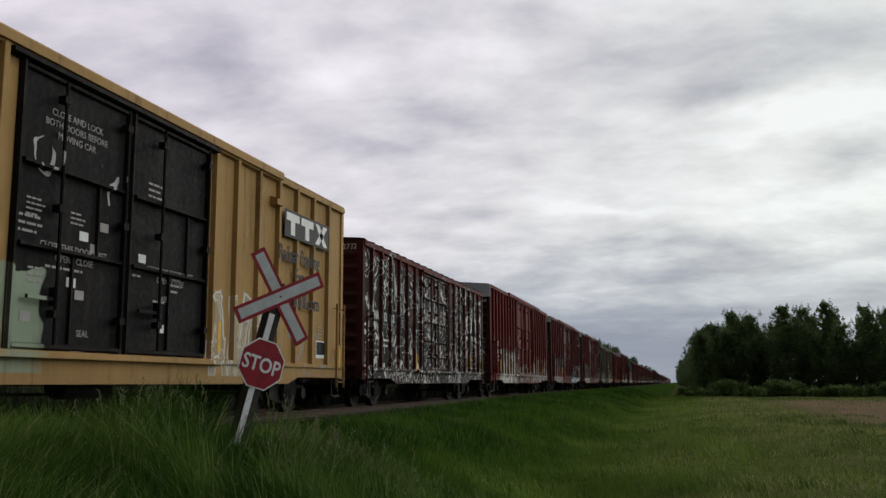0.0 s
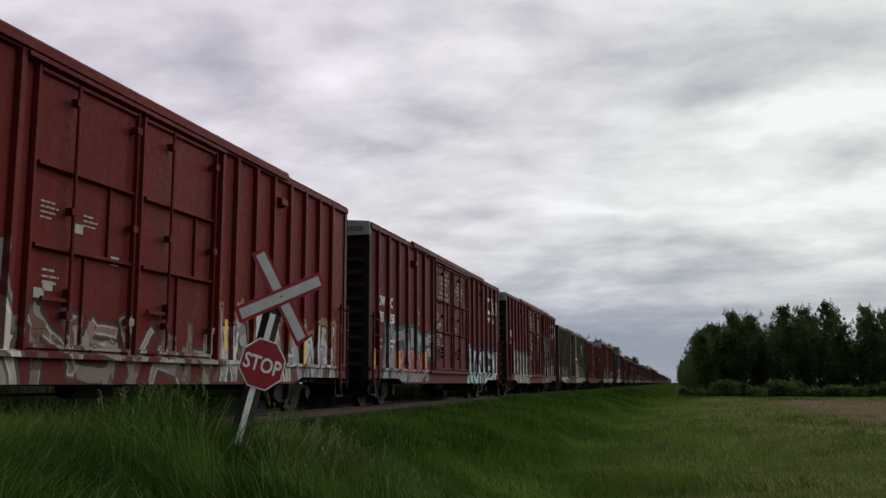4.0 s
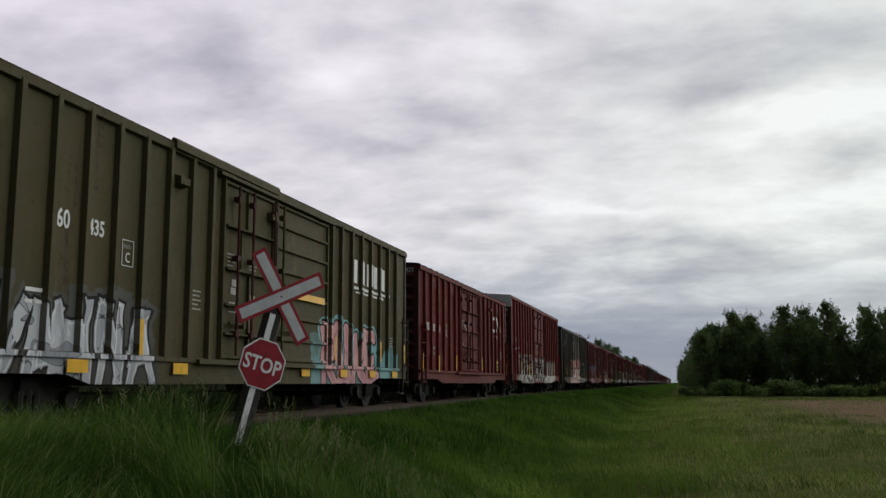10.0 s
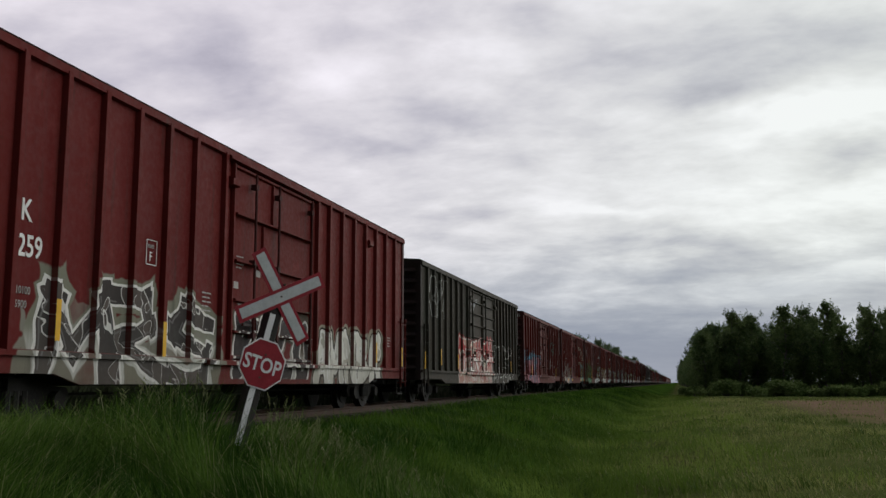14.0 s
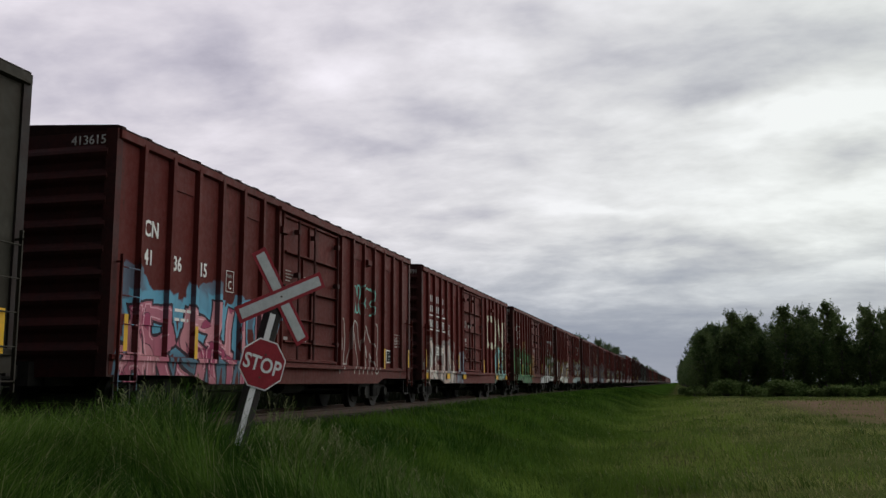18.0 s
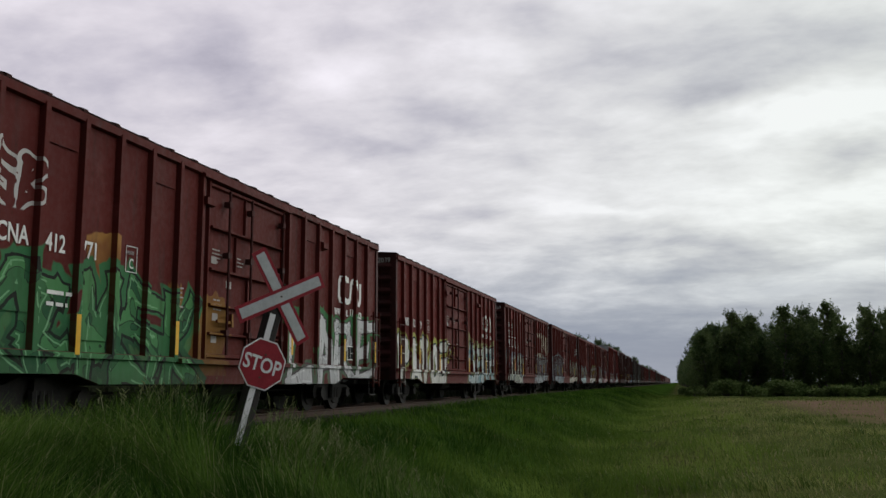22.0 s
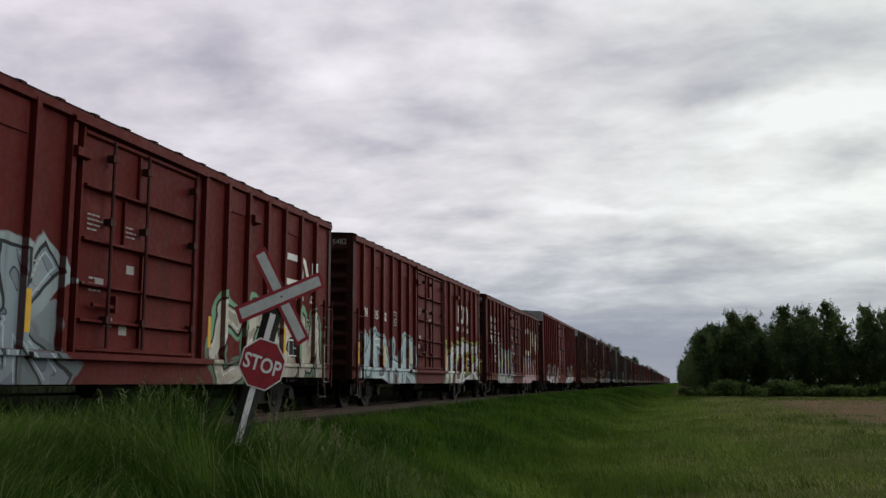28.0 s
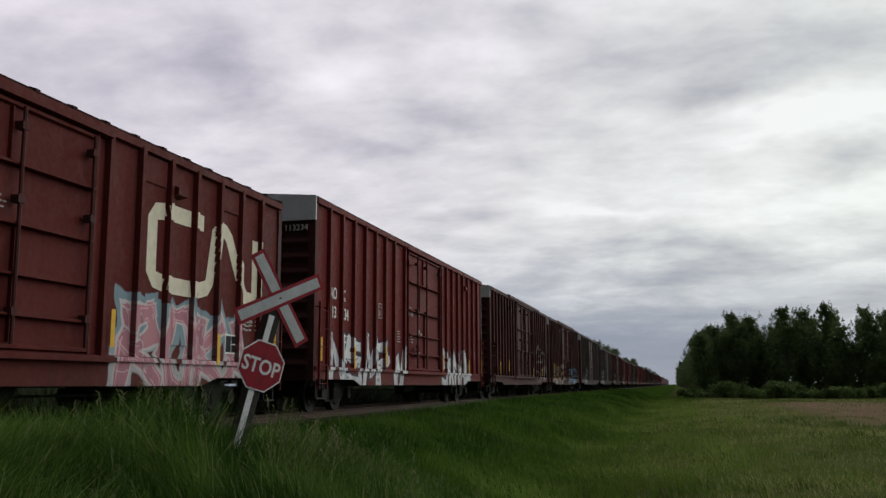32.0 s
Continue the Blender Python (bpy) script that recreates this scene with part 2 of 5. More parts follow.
RUST = worn("rusty_steel", (0.05, 0.030, 0.022), (0.10, 0.058, 0.040), 4, 0.75, 0.3)
DARK_STEEL = worn("grimy_steel", (0.010, 0.009, 0.008), (0.026, 0.022, 0.019), 3, 0.8, 0.2)
WHEEL_STEEL = worn("oily_wheel_steel", (0.008, 0.007, 0.006), (0.022, 0.017, 0.014), 5, 0.7, 0.2)
TIE_WOOD = worn("creosoted_wood", (0.022, 0.018, 0.014), (0.055, 0.045, 0.036), 3, 0.9, 0, (1, 8, 1))


def build_track():
    t = thing("railway_track", pose(TRACK_X, 0, 0), "single railway track of rusty rails on wooden sleepers in gravel", "railway track", kind="structure")
    prof = [(-0.075, -0.17), (0.075, -0.17), (0.075, -0.155), (0.012, -0.13), (0.012, -0.045), (0.037, -0.03), (0.037, -0.004), (0.03, 0), (-0.03, 0), (-0.037, -0.004), (-0.037, -0.03), (-0.012, -0.045), (-0.012, -0.13), (-0.075, -0.155)]
    rail = Shape().prism(prof, "y", -60, 1600).mesh("rail")
    for x in (-0.755, 0.755):
        part("rail", rail, RUST, t, m=pose(x, 0, 0))
    bar = Shape().prism([(-0.11, -0.30), (0.11, -0.30), (0.11, -0.175), (0.10, -0.165), (-0.10, -0.165), (-0.11, -0.175)], "x", -1.3, 1.3).mesh("sleeper")
    rng = random.Random(4)
    for i in range(170):
        part("sleeper", bar, TIE_WOOD, t, m=pose(rng.uniform(-0.04, 0.04), 2 + i * 0.54, rng.uniform(-0.012, 0.006), 0, 0, rng.uniform(-1, 1)))


build_track()


# ---- the freight train ----
SPEED = 9.36  # metres a second towards the camera
SIDE = 1.60    # half width over the side posts
MOVERS = []    # (thing, place of its leading end at the start)
WHEELS = []    # wheel sets that turn


W_, G_, K_ = (0.50, 0.50, 0.48), (0.28, 0.29, 0.30), (0.012, 0.012, 0.014)


# the bones of letter-like forms: bent lines on a grid of ten by ten, as pairs of digits
BONES = {
    "A": "10 49 90|23 73", "B": "00 09 78 14|14 82 00", "C": "88 39 04 30 81", "D": "00 09 68 84 61 00", "E": "89 09 00 81|04 65", "F": "89 09 00|05 76",
    "G": "88 39 04 30 81 84 54", "H": "00 19|80 99|05 94", "I": "40 59", "K": "00 19|89 14 90", "L": "19 00 81", "M": "00 19 43 89 90", "N": "00 09 81 89",
    "O": "30 04 39 79 95 70 30", "P": "00 09 79 86 14", "R": "00 09 79 86 14 90", "S": "88 29 06 84 70 01", "T": "08 99|49 40", "U": "09 10 80 99", "V": "09 40 99",
    "W": "09 20 46 70 99", "X": "00 99|09 90", "Y": "09 45 99|45 30", "Z": "08 99 00 91",
}
STROKES = {}


def stroke_group(round_ends):
    """A node group: the distance from a point to one stroke, or to the strokes before it."""
    if round_ends not in STROKES:
        g = bpy.data.node_groups.new("stroke", "ShaderNodeTree")
        n = Nodes(g)
        for name, kind in (("P", "Vector"), ("Mid", "Vector"), ("Way", "Vector"), ("Side", "Vector"), ("Half", "Float"), ("Taper", "Float"), ("Other", "Float")):
            g.interface.new_socket(name=name, in_out="INPUT", socket_type="NodeSocket" + kind)
        g.interface.new_socket(name="Distance", in_out="OUTPUT", socket_type="NodeSocketFloat")
        i, o = n.add("NodeGroupInput"), n.add("NodeGroupOutput")
        q = n.add("ShaderNodeVectorMath", operation="SUBTRACT", inputs={0: i.outputs["P"], 1: i.outputs["Mid"]}).outputs[0]
        along = n.add("ShaderNodeVectorMath", operation="DOT_PRODUCT", inputs={0: q, 1: i.outputs["Way"]}).outputs["Value"]
        across = n.math("ABSOLUTE", n.add("ShaderNodeVectorMath", operation="DOT_PRODUCT", inputs={0: q, 1: i.outputs["Side"]}).outputs["Value"])
        past = n.math("SUBTRACT", n.math("ABSOLUTE", along), i.outputs["Half"])
        if round_ends:
            past = n.math("MAXIMUM", past, 0.0)
            d = n.math("SQRT", n.math("ADD", n.math("MULTIPLY", past, past), n.math("MULTIPLY", across, across)))
        else:
            grow = n.math("MAXIMUM", n.math("ADD", 1.0, n.math("MULTIPLY", along, i.outputs["Taper"])), 0.5)
            d = n.math("MAXIMUM", n.math("MULTIPLY", across, grow), past)
        n.put(o.inputs[0], n.math("MINIMUM", d, i.outputs["Other"]))
        STROKES[round_ends] = g
    return STROKES[round_ends]


def skeleton(text, y0, z0, gap, h, fat, rng):
    """Middle, direction and half length of every stroke of a row of letter-like forms."""
    out = []
    for k, ch in enumerate(text):
        lean, lift, tall = rng.uniform(-0.14, 0.14), rng.uniform(0, 0.10) * h, rng.uniform(0.86, 1.0)
        box, foot = gap * 1.02 - 2 * fat, z0 + fat * 0.6 + lift * 0.3
        rise = (h - 1.7 * fat) * tall - lift * 0.3
        for line in BONES[ch].split("|"):
            pts = []
            for c in line.split():
                u, v = int(c[0]) / 9 + rng.uniform(-0.05, 0.05), int(c[1]) / 9 + rng.uniform(-0.05, 0.05)
                pts.append((y0 + gap * k + fat * 0.9 + u * box + lean * v * h, foot + v * rise))
            for a, b in zip(pts, pts[1:]):
                dy, dz = b[0] - a[0], b[1] - a[1]
                r = max(math.hypot(dy, dz), 1e-3)
                out.append((((a[0] + b[0]) / 2, (a[1] + b[1]) / 2, 0.0), (dy / r, dz / r, 0.0), r / 2 + fat * 0.35))
    return out


def graffiti(n, base, y, z, x, patch, seed):
    """One sprayed piece between y0..y1 and z0..z1 of the car's side, mixed over the base colour."""
    y0, y1, z0, z1, style, fill, second, line = patch[:8]
    halo = patch[8] if len(patch) > 8 else second
    warp = n.noise(n.vec(y, z, seed * 3.7), 1.3, 2, 0.5, out=1)
    wx, wy, wz = n.split(warp)
    yy = n.math("ADD", y, n.math("MULTIPLY", n.math("SUBTRACT", wx, 0.5), 0.7))
    zz = n.math("ADD", z, n.math("MULTIPLY", n.math("SUBTRACT", wy, 0.5), 0.7))
    rag = n.noise(n.vec(y, z, seed * 1.3 + 40), 0.9, 3)
    ins = n.math("MULTIPLY", n.ramp(yy, y0, y0 + 0.05), n.ramp(yy, y1 - 0.05, y1, 1.0, 0.0))
    top = n.math("ADD", zz, n.math("MULTIPLY", n.math("SUBTRACT", rag, 0.5), 1.5))
    ins = n.math("MULTIPLY", ins, n.math("MULTIPLY", n.ramp(top, z1 - 0.04, z1, 1.0, 0.0), n.ramp(z, z0 - 0.03, z0)))
    ins = n.math("MULTIPLY", ins, n.math("GREATER_THAN", x, 1.3))
    if style == "swirl":
        a = n.noise(n.vec(n.math("MULTIPLY", yy, 1.35), n.math("MULTIPLY", zz, 0.75), seed), 1.0, 1.8, 0.5, distort=1.9)
        ridge = n.math("ABSOLUTE", n.math("SUBTRACT", n.math("FRACT", n.math("MULTIPLY", a, 6.2)), 0.5))
        w = n.noise(n.vec(yy, zz, seed + 9), 1.6, 2)
        body = n.mix(n.math("LESS_THAN", ridge, n.ramp(w, 0.36, 0.66, 0.02, 0.18)), fill, line)
        body = n.mix(n.math("GREATER_THAN", n.noise(n.vec(yy, zz, seed + 3), 0.9, 2), 0.63), body, second)
    elif style == "lines":
        a = n.noise(n.vec(n.math("MULTIPLY", yy, 1.1), n.math("MULTIPLY", zz, 0.6), seed), 1.0, 1.2, 0.5, distort=0.5)
        ridge = n.math("ABSOLUTE", n.math("SUBTRACT", n.math("FRACT", n.math("MULTIPLY", a, 4.0)), 0.5))
        ins = n.math("MULTIPLY", ins, n.math("LESS_THAN", ridge, 0.04))
        body = n.mix(0.0, fill, second)
    elif style == "bubble":
        # a row of round-topped shapes with an eye in each
        h, w = z1 - z0, 1.55
        u = n.math("DIVIDE", n.math("SUBTRACT", yy, y0), w)
        f = n.math("SUBTRACT", n.math("FRACT", u), 0.5)
        dice = n.add("ShaderNodeTexWhiteNoise", noise_dimensions="2D", inputs={"Vector": n.vec(n.math("FLOOR", u), seed, 0.0)})
        ra, rb, rc = n.split(dice.outputs["Color"])
        crest = n.math("SUBTRACT", z1, n.math("MULTIPLY", n.math("MULTIPLY", f, f), 3.0))
        drop = n.math("SUBTRACT", crest, zz)
        body = n.mix(n.math("GREATER_THAN", zz, z0 + 0.26 * h), second, fill)
        body = n.mix(n.ramp(zz, z0 + 0.5 * h, z0 + 0.58 * h), body, (0.115, 0.065, 0.135))
        ru = n.math("MULTIPLY", f, w)
        rv = n.math("MULTIPLY", n.math("SUBTRACT", zz, n.math("ADD", z0 + 0.34 * h, n.math("MULTIPLY", ra, 0.3))), 0.62)
        r = n.math("SQRT", n.math("ADD", n.math("MULTIPLY", ru, ru), n.math("MULTIPLY", rv, rv)))
        for size, c in ((0.44, (0.20, 0.30, 0.36)), (0.39, line), (0.24, halo), (0.12, line)):
            body = n.mix(n.math("LESS_THAN", r, n.math("MULTIPLY", n.math("ADD", 0.75, n.math("MULTIPLY", rb, 0.35)), size)), body, c)
        body = n.mix(n.math("LESS_THAN", drop, 0.30), body, line)
        body = n.mix(n.math("LESS_THAN", drop, 0.24), body, halo)
        seam = n.math("MULTIPLY", n.math("GREATER_THAN", n.math("ABSOLUTE", f), 0.475), n.math("GREATER_THAN", zz, z0 + 0.2 * h))
        body = n.mix(seam, body, line)
        ins = n.math("MULTIPLY", n.math("MULTIPLY", n.ramp(yy, y0, y0 + 0.05), n.ramp(yy, y1 - 0.05, y1, 1.0, 0.0)), n.math("MULTIPLY", n.math("GREATER_THAN", drop, 0.0), n.math("GREATER_THAN", x, 1.3)))
        ins = n.math("MULTIPLY", ins, n.ramp(z, z0 - 0.03, z0))
    elif style == "haze":
        # a soft sprayed cloud
        ins = n.math("MULTIPLY", ins, n.ramp(rag, 0.34, 0.52, 0.35, 0.9))
        body = n.mix(n.ramp(zz, z0, z1), fill, second)
    else:
        # letter-like forms of straight or round strokes: a fill, an outline and a sprayed edge
        manner, text = style.split()
        rng = random.Random(seed)
        h = z1 - z0
        gap = (y1 - y0) / len(text)
        fat = {"throw": 0.085, "fat": 0.078, "round": 0.095}[manner] * min(h, 1.5 * gap) + 0.02
        wide = n.noise(n.vec(y, z, seed * 5.1), 0.8, 2, 0.5, out=1)
        bx, bz, _ = n.split(wide)
        py = n.math("ADD", n.math("ADD", y, n.math("MULTIPLY", n.math("SUBTRACT", wx, 0.5), 0.26)), n.math("MULTIPLY", n.math("SUBTRACT", bx, 0.5), 0.5))
        pz = n.math("ADD", n.math("ADD", z, n.math("MULTIPLY", n.math("SUBTRACT", wy, 0.5), 0.20)), n.math("MULTIPLY", n.math("SUBTRACT", bz, 0.5), 0.4))
        p = n.vec(py, pz, 0.0)
        d = 9.0
        for mid, way, half in skeleton(text, y0, z0, gap, h, fat, rng):
            nd = n.add("ShaderNodeGroup")
            nd.node_tree = stroke_group(manner != "fat")
            taper = 0.0 if manner != "fat" else rng.uniform(-0.35, 0.35) / max(half, 0.3)
            for slot, v in (("P", p), ("Mid", mid), ("Way", way), ("Side", (-way[1], way[0], 0.0)), ("Half", half), ("Taper", taper), ("Other", d)):
                n.put(nd.inputs[slot], v)
            d = nd.outputs[0]
        ring = {"fat": 0.045, "round": 0.055, "throw": 0.05}[manner]
        if fill is None:
            body = base
        else:
            tone = n.noise(n.vec(py, n.math("ADD", pz, n.math("MULTIPLY", py, 0.5)), seed + 5), 1.1, 2, 0.5, distort=0.5)
            body = n.mix(n.math("GREATER_THAN", tone, 0.53), fill, [0.45 * f + 0.55 * g for f, g in zip(fill, second)])
            chip = n.noise(n.vec(py, pz, seed + 9), 2.3, 1, 0.5, distort=0.3)
            body = n.mix(n.math("GREATER_THAN", chip, 0.60), body, second)
            if manner == "fat":
                for field, level in ((tone, 0.53), (chip, 0.60)):
                    body = n.mix(n.math("MULTIPLY", n.math("LESS_THAN", n.math("ABSOLUTE", n.math("SUBTRACT", field, level)), 0.007), 0.8), body, line)
            body = n.mix(n.ramp(n.math("ADD", pz, n.math("MULTIPLY", rag, 0.6)), z0 + 0.1 * h, z0 + 0.75 * h, 0.5, 0.0), body, second)
            sheen = n.math("MULTIPLY", n.math("LESS_THAN", n.math("ABSOLUTE", n.math("SUBTRACT", d, fat * 0.66)), 0.013), n.math("GREATER_THAN", wx, 0.5))
            body = n.mix(n.math("MULTIPLY", sheen, 0.7), body, [min(0.8, 1.5 * f + 0.1) for f in fill])
        body = n.mix(n.math("GREATER_THAN", d, fat), body, line)
        reach = fat + ring
        if halo is not None:
            spray = n.math("ADD", reach + 0.02, n.math("MULTIPLY", n.ramp(rag, 0.38, 0.68), 0.12))
            shade = [0.6 * p + 0.4 * q for p, q in zip(line, halo)]
            body = n.mix(n.math("GREATER_THAN", d, reach), body, n.mix(n.ramp(n.math("ADD", pz, n.math("MULTIPLY", rag, 0.5)), z0 + 0.45 * h, z0 + 0.8 * h), shade, halo))
            ins = n.ramp(n.math("SUBTRACT", d, spray), 0.0, 0.035, 1.0, 0.0)
        else:
            ins = n.math("LESS_THAN", d, reach)
        if fill is None:
            ins = n.math("MULTIPLY", ins, n.math("GREATER_THAN", d, fat))
        ins = n.math("MULTIPLY", ins, n.math("MULTIPLY", n.ramp(z, z0 - 0.03, z0), n.math("GREATER_THAN", x, 1.3)))
    facing = n.split(n.add("ShaderNodeNewGeometry").outputs["Normal"])[0]
    ins = n.math("MULTIPLY", ins, n.ramp(facing, 0.15, 0.6, 0.15, 1.0))
    wear = n.noise(n.vec(y, z, seed + 20), 6.0, 4, 0.7)
    ins = n.math("MULTIPLY", ins, n.ramp(wear, 0.26, 0.36, 0.55, 0.97))
    return n.mix(ins, base, body)


def car_paint(name, empty, color, patches=(), seed=0, fade=0.3, rust=0.35):
    """Weathered paint in the car's own space, with what was sprayed over it."""
    def build(n):
        v = n.add("ShaderNodeTexCoord", object=empty).outputs["Object"]
        x, y, z = n.split(v)
        big = n.noise(n.vec(y, z, seed * 2.1), 0.55, 4)
        streak = n.noise(n.vec(n.math("MULTIPLY", y, 5.0), n.math("MULTIPLY", z, 0.35), n.math("ADD", x, seed)), 1.0, 4, 0.6)
        fine = n.noise(v, 11.0, 4, 0.6)
        pale = [c * (1 - fade) + g * fade for c, g in zip(color, (0.130, 0.030, 0.025))] if color[0] > 0.03 else [c * 1.5 for c in color]
        col = n.mix(n.ramp(n.math("ADD", n.math("MULTIPLY", big, 0.6), n.math("MULTIPLY", streak, 0.4)), 0.36, 0.66), [c * 0.78 for c in color], pale)
        bay = n.add("ShaderNodeTexWhiteNoise", noise_dimensions="2D", inputs={"Vector": n.vec(n.math("FLOOR", n.math("DIVIDE", n.math("SUBTRACT", y, 0.67), 0.86)), seed + 0.5, 0.0)})
        col = n.mix(n.math("MULTIPLY", bay.outputs["Value"], 0.30), col, [c * 0.62 for c in color])
        scuff = n.noise(n.vec(n.math("MULTIPLY", y, 1.6), n.math("MULTIPLY", z, 0.9), n.math("ADD", x, seed + 60.0)), 1.0, 6, 0.65)
        col = n.mix(n.ramp(scuff, 0.58, 0.72, 0.0, 0.35), col, [min(1.0, c * 1.5 + 0.02) for c in pale])
        spot = n.ramp(n.math("ADD", n.math("MULTIPLY", fine, 0.6), n.math("MULTIPLY", streak, 0.4)), 0.56, 0.68)
        col = n.mix(n.math("MULTIPLY", spot, rust), col, (0.055, 0.028, 0.018))
        for i, p in enumerate(patches):
            col = graffiti(n, col, y, z, x, p, seed + i * 7.3 + 1)
        # browner towards the bottom, ragged along the streaks
        sill_tone = n.math("MULTIPLY", n.ramp(n.math("ADD", z, n.math("MULTIPLY", streak, 0.9)), 1.0, 1.6, 0.4, 0.0), 0.6)
        col = n.mix(sill_tone, col, (0.055, 0.034, 0.026))
        col = n.mix(n.ramp(streak, 0.52, 0.74, 0.0, 0.42), col, (0.032, 0.022, 0.019))
        return principled(n, col, n.ramp(fine, 0.3, 0.7, 0.62, 0.85), 0.0, n.math("ADD", n.math("MULTIPLY", big, 2.0), fine), 0.2, 0.012, 0.12)
    return material(name, build)


WHITE = plain("white_stencil_paint", (0.80, 0.79, 0.76))
CREAM = plain("cream_paint", (0.72, 0.65, 0.50))
FADED = plain("faded_stencil_paint", (0.40, 0.37, 0.35))
YELLOW = plain("yellow_reflective_tape", (0.75, 0.42, 0.03), 0.4)
BLACK = plain("black_paint", (0.02, 0.02, 0.022))
PALE_METAL = worn("bare_white_sheet", (0.66, 0.66, 0.67), (0.78, 0.78, 0.79), 2.5, 0.6)
ROOF_SOOT = worn("sooty_roof_paint", (0.026, 0.013, 0.012), (0.052, 0.022, 0.019), 1.2, 0.85, spec=0.1)
# oxide red with shade put into the colour, for ends and lock rods
SHADED_OXIDE = worn("shaded_oxide_paint", (0.042, 0.011, 0.010), (0.074, 0.017, 0.015), 1.6, 0.85)
# near-black ends, the dark of the gaps between cars put into the colour
END_BLACK = worn("shaded_black_end", (0.016, 0.012, 0.011), (0.034, 0.020, 0.018), 2.0, 0.85)
TOWER = {}


def cached(key, make):
    if key not in TOWER:
        TOWER[key] = make()
    return TOWER[key]


def truck_mesh():
    s = Shape()
    for side in (-1, 1):
        x0, x1 = side * 0.93, side * 1.10
        a, b = min(x0, x1), max(x0, x1)
        outline = [(-1.22, 0.46), (-1.15, 0.60), (-0.62, 0.64), (-0.38, 0.74), (0.38, 0.74), (0.62, 0.64), (1.15, 0.60), (1.22, 0.46), (1.12, 0.30), (0.92, 0.34), (0.78, 0.44), (0.5, 0.24), (-0.5, 0.24), (-0.78, 0.44), (-0.92, 0.34), (-1.12, 0.30)]
        s.prism(outline, "x", a, b)
        for y in (-0.865, 0.865):
            s.tube((side * 1.08, y, 0.43), (side * 1.22, y, 0.43), 0.13, 10)
        for y in (-0.16, 0, 0.16):
            s.tube((side * 1.16, y, 0.30), (side * 1.16, y, 0.56), 0.07, 8)
    s.box(-1.2, 1.2, -0.17, 0.17, 0.5, 0.72)
    return s.mesh("truck")


def wheel_mesh():
    s = Shape()
    for side in (-1, 1):
        s.tube((side * 0.70, 0, 0), (side * 0.83, 0, 0), 0.42, 24)
        s.tube((side * 0.67, 0, 0), (side * 0.705, 0, 0), 0.445, 24)
        s.tube((side * 0.82, 0, 0), (side * 0.86, 0, 0), 0.30, 16, 0.26)
        s.box(min(side * 0.85, side * 0.87), max(side * 0.85, side * 0.87), -0.05, 0.05, 0.1, 0.24)
    s.tube((-1.1, 0, 0), (1.1, 0, 0), 0.075, 10)
    return s.mesh("wheelset")


def sill_mesh(length, belly, z_end, z_mid):
    y0, y1 = belly
    out = [(0, z_end), (y0 - 0.55, z_end), (y0, z_mid), (y1, z_mid), (y1 + 0.55, z_end), (length, z_end), (length, 1.04), (0, 1.04)]
    s = Shape()
    for side in (-1, 1):
        a, b = sorted((side * 1.49, side * 1.555))
        s.prism(out, "x", a, b)
        a, b = sorted((side * 1.45, side * 1.60))
        s.prism([(a, 1.0), (b, 1.0), (b, 1.07), (a, 1.10)], "y", 0, length)
    return s.mesh("side_sill")


def end_mesh(top, ribs):
    """A corrugated end plate in the XZ plane, outside towards -Y."""
    s = Shape()
    out = [(0.02, 0.75)]
    z0, z1 = 0.95, top - 0.15
    for i in range(ribs):
        a = z0 + (z1 - z0) * i / ribs
        b = z0 + (z1 - z0) * (i + 1) / ribs
        m = (a + b) / 2
        out += [(0.0, a), (0.0, a + 0.06), (-0.055, a + 0.13), (-0.075, m), (-0.055, b - 0.13), (0.0, b - 0.06)]
    out += [(0.0, z1), (0.0, top), (0.06, top), (0.06, 0.75)]
    s.prism(out, "x", -1.40, 1.40)
    for side in (-1, 1):
        a, b = sorted((side * 1.36, side * 1.549))
        s.box(a, b, -0.05, 0.10, 0.75, top + 0.02)
    return s.mesh("end_wall")


def roof_mesh(length, top):
    return Shape().prism([(-1.56, top - 0.02), (-1.57, top + 0.02), (0, top + 0.12), (1.57, top + 0.02), (1.56, top - 0.02)], "y", 0.0, length).mesh("roof")


def seam_mesh(top, wavy):
    r = top + 0.10
    if not wavy:
        return Shape().prism([(-1.5, top + 0.01), (-1.5, top + 0.05), (0, r + 0.065), (1.5, top + 0.05), (1.5, top + 0.01)], "y", -0.05, 0.05).mesh("roof_seam")
    return Shape().prism([(-1.585, top - 0.01), (-1.585, top + 0.035), (-1.5, top + 0.065), (0, r + 0.065), (1.5, top + 0.065), (1.585, top + 0.035), (1.585, top - 0.01)], "y", -0.05, 0.05).mesh("roof_seam")


def post_mesh(top):
    """A hat-shaped side post, from the floor to the eave."""
    return Shape().prism([(1.48, -0.075), (1.60, -0.052), (1.606, -0.045), (1.606, 0.045), (1.60, 0.052), (1.48, 0.075)], "z", 1.05, top - 0.10).mesh("side_post")


def door_leaf(width, z0, z1):
    """A door leaf in the car's side, y from 0 to width."""
    return Shape().box(1.47, 1.545, 0, width, z0, z1).mesh("door")


def bar_y(y0, y1, z, half, out):
    return Shape().prism([(1.53, z - half), (out, z - half * 0.45), (out, z + half * 0.45), (1.53, z + half)], "y", y0, y1)


def bar_z(y, z0, z1, half, out):
    return Shape().prism([(1.53, y - half), (out, y - half * 0.6), (out, y + half * 0.6), (1.53, y + half)], "z", z0, z1)


